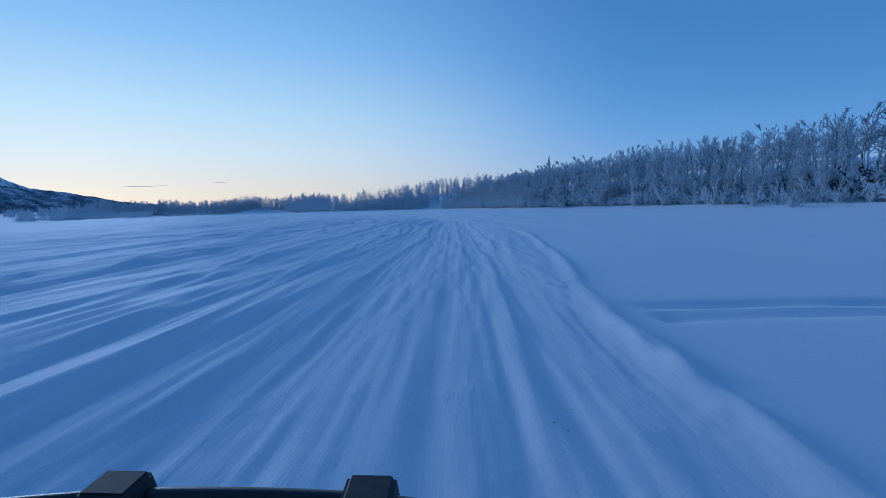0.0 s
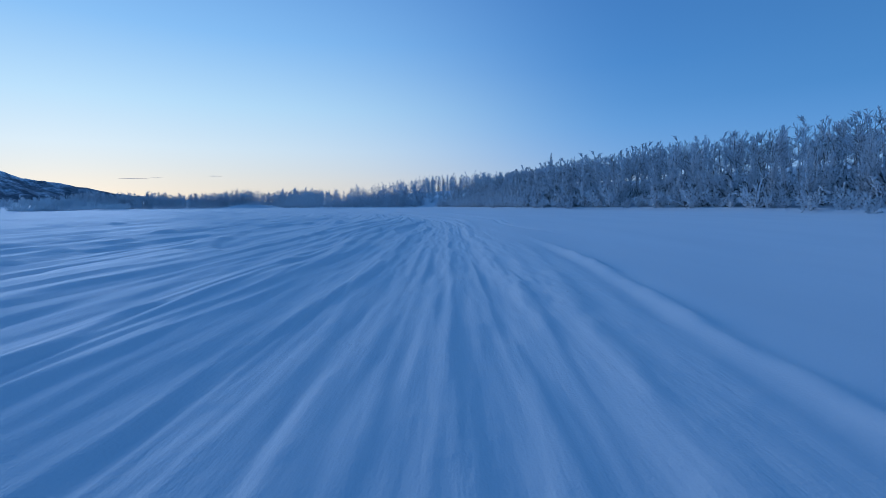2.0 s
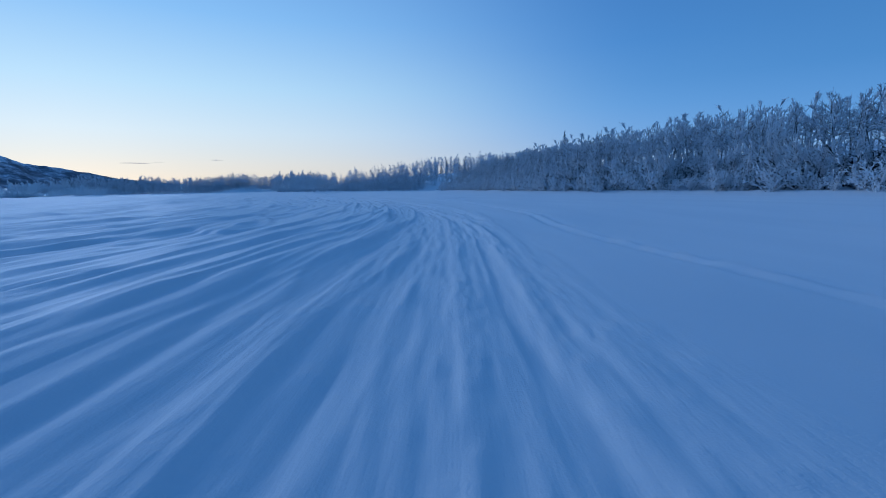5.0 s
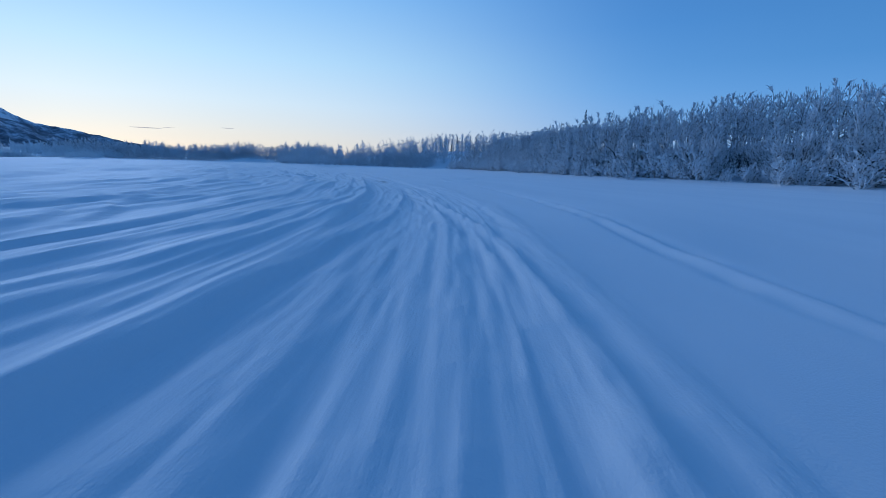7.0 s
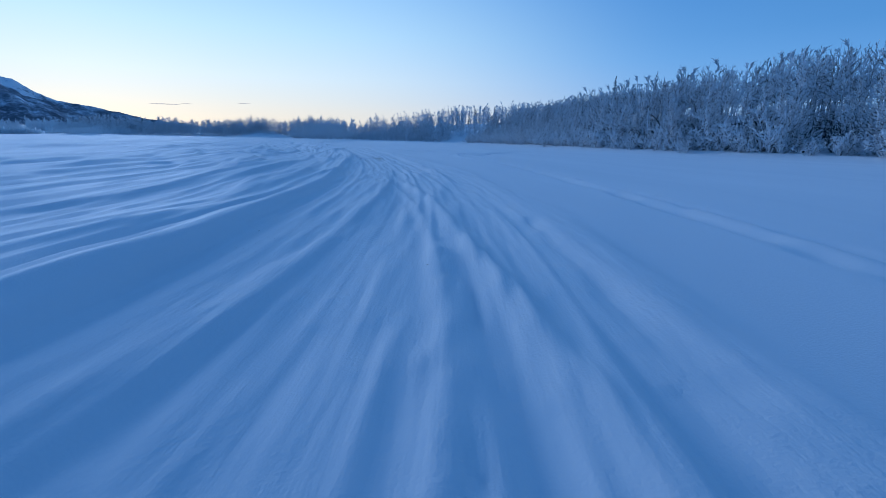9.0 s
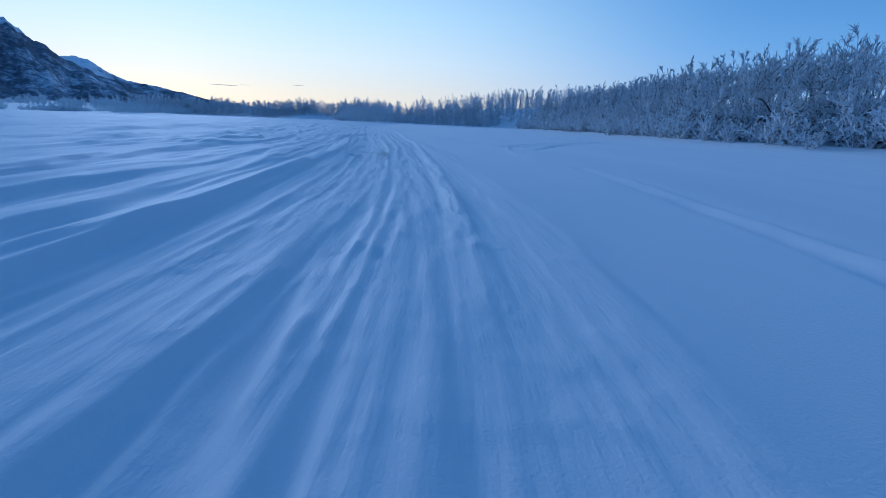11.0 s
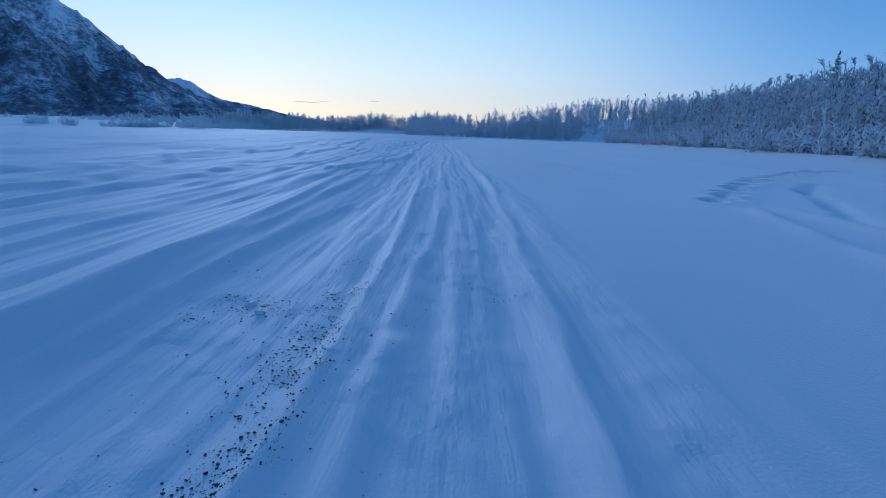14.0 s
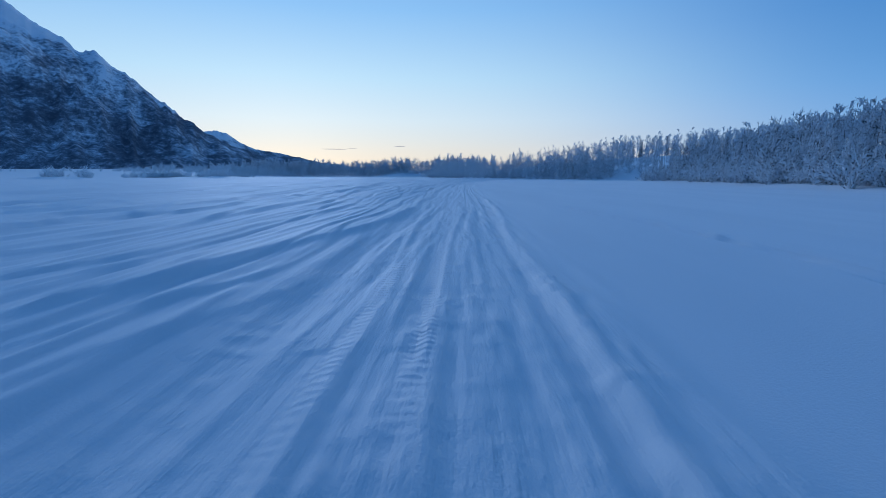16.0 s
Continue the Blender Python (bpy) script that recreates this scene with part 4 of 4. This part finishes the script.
def tube_mesh(points, radius, sides=14, per=8):
    line = smooth_line(points, per)
    bm = bmesh.new()
    rings = []
    for i, p in enumerate(line):
        d = (line[min(i + 1, len(line) - 1)] - line[max(i - 1, 0)]).normalized()
        a = d.cross(Vector((0, 0, 1)) if abs(d.z) < 0.9 else Vector((1, 0, 0))).normalized()
        b = d.cross(a)
        rings.append([bm.verts.new(p + radius * (a * math.cos(2 * math.pi * k / sides) + b * math.sin(2 * math.pi * k / sides))) for k in range(sides)])
    for r0, r1 in zip(rings[:-1], rings[1:]):
        for k in range(sides):
            bm.faces.new((r0[k], r0[(k + 1) % sides], r1[(k + 1) % sides], r1[k]))
    bm.faces.new(rings[0][::-1])
    bm.faces.new(rings[-1])
    bmesh.ops.recalc_face_normals(bm, faces=bm.faces)
    return bm


def block_mesh(size, at, bevel, shape=None, cuts=0):
    bm = bmesh.new()
    bmesh.ops.create_cube(bm, size=1)
    if cuts:
        bmesh.ops.subdivide_edges(bm, edges=bm.edges[:], cuts=cuts, use_grid_fill=True)
    for v in bm.verts:
        v.co = Vector((v.co.x * size[0], v.co.y * size[1], v.co.z * size[2])) + Vector(at)
        if shape:
            v.co = shape(v.co)
    if bevel:
        bmesh.ops.bevel(bm, geom=[e for e in bm.edges if len(e.link_faces) == 2 and e.calc_face_angle(0) > 0.5], offset=bevel, segments=3, affect="EDGES", clamp_overlap=True)
    return bm


def turned(profile, segments, at, lug=0.0):
    """A solid turned round the x axis from (x, radius) pairs; lug: depth of tread blocks."""
    bm = bmesh.new()
    rings = []
    for j in range(segments):
        a = 2 * math.pi * j / segments
        ring = []
        for x, r in profile:
            r2 = r + (lug if (j % 4 < 2) == (x > 0) else 0) * (1 if r > 0.27 else 0)
            ring.append(bm.verts.new(Vector(at) + Vector((x, r2 * math.cos(a), r2 * math.sin(a)))))
        rings.append(ring)
    n = len(profile)
    for j in range(segments):
        r0, r1 = rings[j], rings[(j + 1) % segments]
        for k in range(n):
            bm.faces.new((r0[k], r0[(k + 1) % n], r1[(k + 1) % n], r1[k]))
    bmesh.ops.recalc_face_normals(bm, faces=bm.faces)
    return bm


def quad_bike(m):
    bike = new("quad_bike")
    bike.matrix_basis = m
    tagged(bike, "camouflage quad bike with a black front rack on snow", "quad bike")
    half = [(0.0, 0.580, 0.998), (0.14, 0.575, 0.998), (0.21, 0.567, 0.997), (0.34, 0.51, 1.015), (0.45, 0.452, 1.033), (0.495, 0.40, 1.043), (0.50, 0.32, 1.048), (0.49, 0.2, 1.0), (0.46, 0.1, 0.93)]
    rack = part("front_rack", tube_mesh([(-x, y, z) for x, y, z in half[:0:-1]] + half, 0.0135), TUBE, bike, "bent black tube rack")
    for s in (-1, 1):
        def taper(c, s=s):
            f = (c.z - 0.985) / 0.05
            return Vector((0.162 * s + (c.x - 0.162 * s) * (1.12 - 0.28 * max(f, 0)), c.y - 0.012 * f, c.z))
        part("rack_clamp", block_mesh((0.072, 0.06, 0.055), (0.162 * s, 0.575, 1.0), 0.006, taper), BLACK, rack, "moulded black clamp", False)
        part("rack_strut", block_mesh((0.03, 0.05, 0.24), (0.19 * s, 0.56, 0.87), 0.006), BLACK, rack, "", False)
    for x in (-0.09, -0.03, 0.03, 0.09):
        part("rack_tab", block_mesh((0.022, 0.02, 0.03), (x, 0.57, 0.975), 0.004), BLACK, rack, "", False)
    part("brake_cable", tube_mesh([(0.20, 0.52, 0.97), (0.24, 0.50, 0.985), (0.285, 0.455, 0.975), (0.30, 0.40, 0.93)], 0.006, 8), RUBBER, bike, "thin black cable")

    def hood(c):
        f = (0.50 - c.y) / 0.5
        z = c.z + 0.055 * f - 0.05 * (c.x / 0.26) ** 2 - 0.35 * max(0, 0.04 - f) ** 1.0 * 0.5
        return Vector((c.x * (1 - 0.12 * f), c.y, z))
    part("hood", block_mesh((0.43, 0.5, 0.10), (0, 0.25, 0.972), 0.012, hood, 5), CAMO, bike, "camouflage-printed plastic hood", True)
    part("hood_latch", block_mesh((0.03, 0.05, 0.035), (0.16, 0.33, 1.035), 0.008, lambda c: Vector((c.x, c.y - 0.4 * (c.z - 1.03), c.z))), BLACK, bike, "black rubber latch", False)
    for s in (-1, 1):
        def arch(c, s=s):
            out = (abs(c.x) - 0.2) / 0.33
            return Vector((c.x, c.y, c.z - 0.16 * max(out - 0.55, 0) ** 1.6 - 0.10 * max(0, (c.y - 0.33) / 0.15) ** 2 * 0.3))
        part("front_fender", block_mesh((0.32, 0.50, 0.035), (0.37 * s, 0.20, 0.985), 0.01, arch, 6), CAMO, bike, "camouflage-printed fender", True)
        part("rear_fender", block_mesh((0.32, 0.62, 0.035), (0.37 * s, -0.78, 0.92), 0.01, arch, 6), CAMO, bike, "camouflage-printed fender", True)
        part("footboard", block_mesh((0.22, 0.42, 0.03), (0.34 * s, -0.28, 0.46), 0.008), BLACK, bike, "", False)
    part("chassis", block_mesh((0.30, 1.45, 0.42), (0, -0.22, 0.58), 0.03, lambda c: Vector((c.x, c.y, c.z + 0.06 * (c.y + 0.2) ** 2)), 2), BLACK, bike)
    part("seat", block_mesh((0.34, 0.72, 0.13), (0, -0.55, 0.93), 0.035, lambda c: Vector((c.x, c.y, c.z - 0.12 * math.sin((c.y + 0.9) * 3) * 0.4)), 4), VINYL, bike, "black vinyl seat")
    part("front_bumper", tube_mesh([(-0.24, 0.52, 0.55), (-0.25, 0.72, 0.62), (-0.22, 0.72, 0.80), (0.22, 0.72, 0.80), (0.25, 0.72, 0.62), (0.24, 0.52, 0.55)], 0.016), TUBE, bike)
    bar = part("handlebar", tube_mesh([(-0.40, -0.10, 1.09), (-0.25, -0.04, 1.11), (-0.08, 0.03, 1.06), (0.08, 0.03, 1.06), (0.25, -0.04, 1.11), (0.40, -0.10, 1.09)], 0.011), STEEL, bike)
    for s in (-1, 1):
        part("grip", tube_mesh([(0.29 * s, -0.056, 1.105), (0.41 * s, -0.104, 1.089)], 0.017), RUBBER, bar)
    part("steering_post", tube_mesh([(0, 0.03, 1.06), (0, 0.12, 0.8)], 0.02), BLACK, bike)
    tyre = [(-0.11, 0.16), (-0.125, 0.21), (-0.12, 0.285), (-0.09, 0.318), (-0.03, 0.326), (0.03, 0.326), (0.09, 0.318), (0.12, 0.285), (0.125, 0.21), (0.11, 0.16)]
    rim = [(-0.09, 0.155), (-0.09, 0.165), (0.09, 0.165), (0.09, 0.155), (0.05, 0.12), (0.05, 0.03), (-0.02, 0.03), (-0.02, 0.12)]
    for x in (-0.42, 0.42):
        for y in (0.36, -0.86):
            wheel = part("wheel", turned(rim, 28, (x, y, 0.26)), STEEL, bike, "grey steel wheel")
            part("tyre", turned(tyre, 48, (x, y, 0.26), 0.016), RUBBER, wheel, "knobbly black tyre", False)
            part("axle", tube_mesh([(0, y, 0.42), (x, y, 0.26)], 0.02, 8, 2), BLACK, bike)
    return bike


quad_bike(pose(-0.318, 0.0, -0.015, 0, 2.8, 0))


# ---- earth thrown up onto the snow ----
def clods(name, label, spots, seed, coarse=0.8):
    """Loose crumbs of frozen earth and straw: spots of (x, y, spread across, spread along, count)."""
    r = np.random.default_rng(seed)
    bm = bmesh.new()
    bmesh.ops.create_icosphere(bm, subdivisions=1, radius=1)
    ball, tris = np.array([v.co[:] for v in bm.verts]), np.array([[v.index for v in f.verts] for f in bm.faces])
    bm.free()
    px = np.concatenate([r.normal(x, wide, int(count * 2.2)) for x, y, wide, long, count in spots])
    py = np.concatenate([r.normal(y, long, int(count * 2.2)) for x, y, wide, long, count in spots])
    n = len(px)
    size = coarse * (0.0022 + 0.008 * r.uniform(size=n) ** 4)
    stretch = np.stack([r.uniform(0.6, 1.7, n), r.uniform(0.6, 1.7, n), r.uniform(0.4, 0.8, n)], 1) * size[:, None]
    at = np.stack([px, py, height(px, py) + size * 0.3], 1)
    v = ball[None] * stretch[:, None] * r.uniform(0.7, 1.3, (n, len(ball), 1)) + at[:, None]
    q = (tris[None] + (np.arange(n) * len(ball))[:, None, None]).reshape(-1, 3)
    return tagged(new(name, raw_mesh(name, v.reshape(-1, 3), q, SOIL)), label, "dirt", kind="stuff")


clods("dirt_crumbs", "dark crumbs of frozen earth scattered on the trail", [(0.05, 9.95, 0.18, 0.12, 60), (-0.6, 9.6, 0.1, 0.08, 5), (0.75, 2.9, 0.2, 0.2, 3), (2.2, 16.5, 0.15, 0.2, 6)], 1)
clods("dirt_crumbs", "frozen earth dug up along the edge of a snowy rut", [(-5.5, 72.2, 0.10, 0.30, 60), (-5.14, 71.2, 0.09, 0.30, 180), (-4.95, 70.5, 0.09, 0.28, 260), (-4.77, 70.0, 0.09, 0.25, 220),
      (-4.56, 69.3, 0.08, 0.25, 260), (-4.34, 68.7, 0.07, 0.2, 200), (-4.4, 68.2, 0.14, 0.2, 80), (-4.2, 67.7, 0.12, 0.25, 60), (-5.62, 70.8, 0.16, 0.14, 170), (-5.9, 70.5, 0.07, 0.06, 24),
      (-5.85, 70.95, 0.12, 0.10, 40), (-6.27, 71.5, 0.10, 0.10, 14), (-5.37, 68.75, 0.09, 0.06, 40), (-5.47, 68.33, 0.08, 0.06, 50), (-5.1, 67.95, 0.05, 0.14, 60), (-4.6, 66.95, 0.10, 0.14, 50),
      (-4.9, 67.4, 0.25, 0.4, 60), (-5.27, 68.5, 0.15, 0.2, 40), (-4.0, 71.9, 0.06, 0.2, 24), (-4.4, 72.2, 0.08, 0.15, 10), (-4.8, 70.2, 0.4, 0.9, 160)], 2, 0.7)
clods("dirt_crumbs", "dark earth caught under a ledge of crusted snow", [(-5.42, 64.1, 0.04, 0.22, 90), (-5.4, 64.65, 0.07, 0.12, 70), (-5.55, 64.5, 0.05, 0.1, 40), (-5.9, 66.6, 0.10, 0.12, 50), (-5.7, 66.4, 0.08, 0.15, 30)], 4, 0.7)
clods("dirt_crumbs", "few dark crumbs on a ridge of snow", [(-2.9, 36.2, 0.06, 0.5, 18), (-3.4, 38.5, 0.3, 0.6, 6), (-0.9, 33.0, 0.2, 0.6, 7), (-1.5, 46.8, 0.2, 0.4, 6), (0.3, 46.2, 0.1, 0.3, 3)], 3)


def snow_chunk(x, y, size, seed):
    """A flat angular piece of broken crust lying on the snow."""
    r = random.Random(seed)
    bm = bmesh.new()
    bmesh.ops.create_cube(bm, size=1)
    for v in bm.verts:
        v.co = Vector((v.co.x * size * r.uniform(0.8, 1.5), v.co.y * size * r.uniform(0.7, 1.2), v.co.z * size * r.uniform(0.45, 0.7)))
    bmesh.ops.bevel(bm, geom=bm.edges[:], offset=size * 0.07, segments=2, affect="EDGES", clamp_overlap=True)
    bmesh.ops.subdivide_edges(bm, edges=bm.edges[:], cuts=1)
    for v in bm.verts:
        v.co += Vector([r.uniform(-1, 1) for _ in range(3)]) * size * 0.03
    ob = part("snow_chunk", bm, CHUNK, None)
    ob.matrix_world = pose(x, y, float(height(np.array([x]), np.array([y]))[0]) + size * 0.16, r.uniform(-18, 18), r.uniform(-18, 18), r.uniform(0, 180))
    tagged(ob, "broken chunk of crusted snow lying beside the rut", "snow chunk", "broken chunks of snow")


CHUNK = plain_material("broken_snow", (0.72, 0.75, 0.79), (0.86, 0.88, 0.91), 14.0, 0.8, 0, 0.004, 0.5)
for k, (x, y, size) in enumerate([(-5.36, 68.80, 0.13), (-5.28, 68.74, 0.08), (-5.47, 68.40, 0.10), (-5.55, 68.30, 0.08), (-5.40, 68.28, 0.06), (-5.43, 68.9, 0.05), (-5.62, 68.42, 0.05), (-5.18, 68.05, 0.05), (-5.72, 70.9, 0.06), (-5.5, 70.72, 0.05)]):
    snow_chunk(x, y, size, 60 + k)
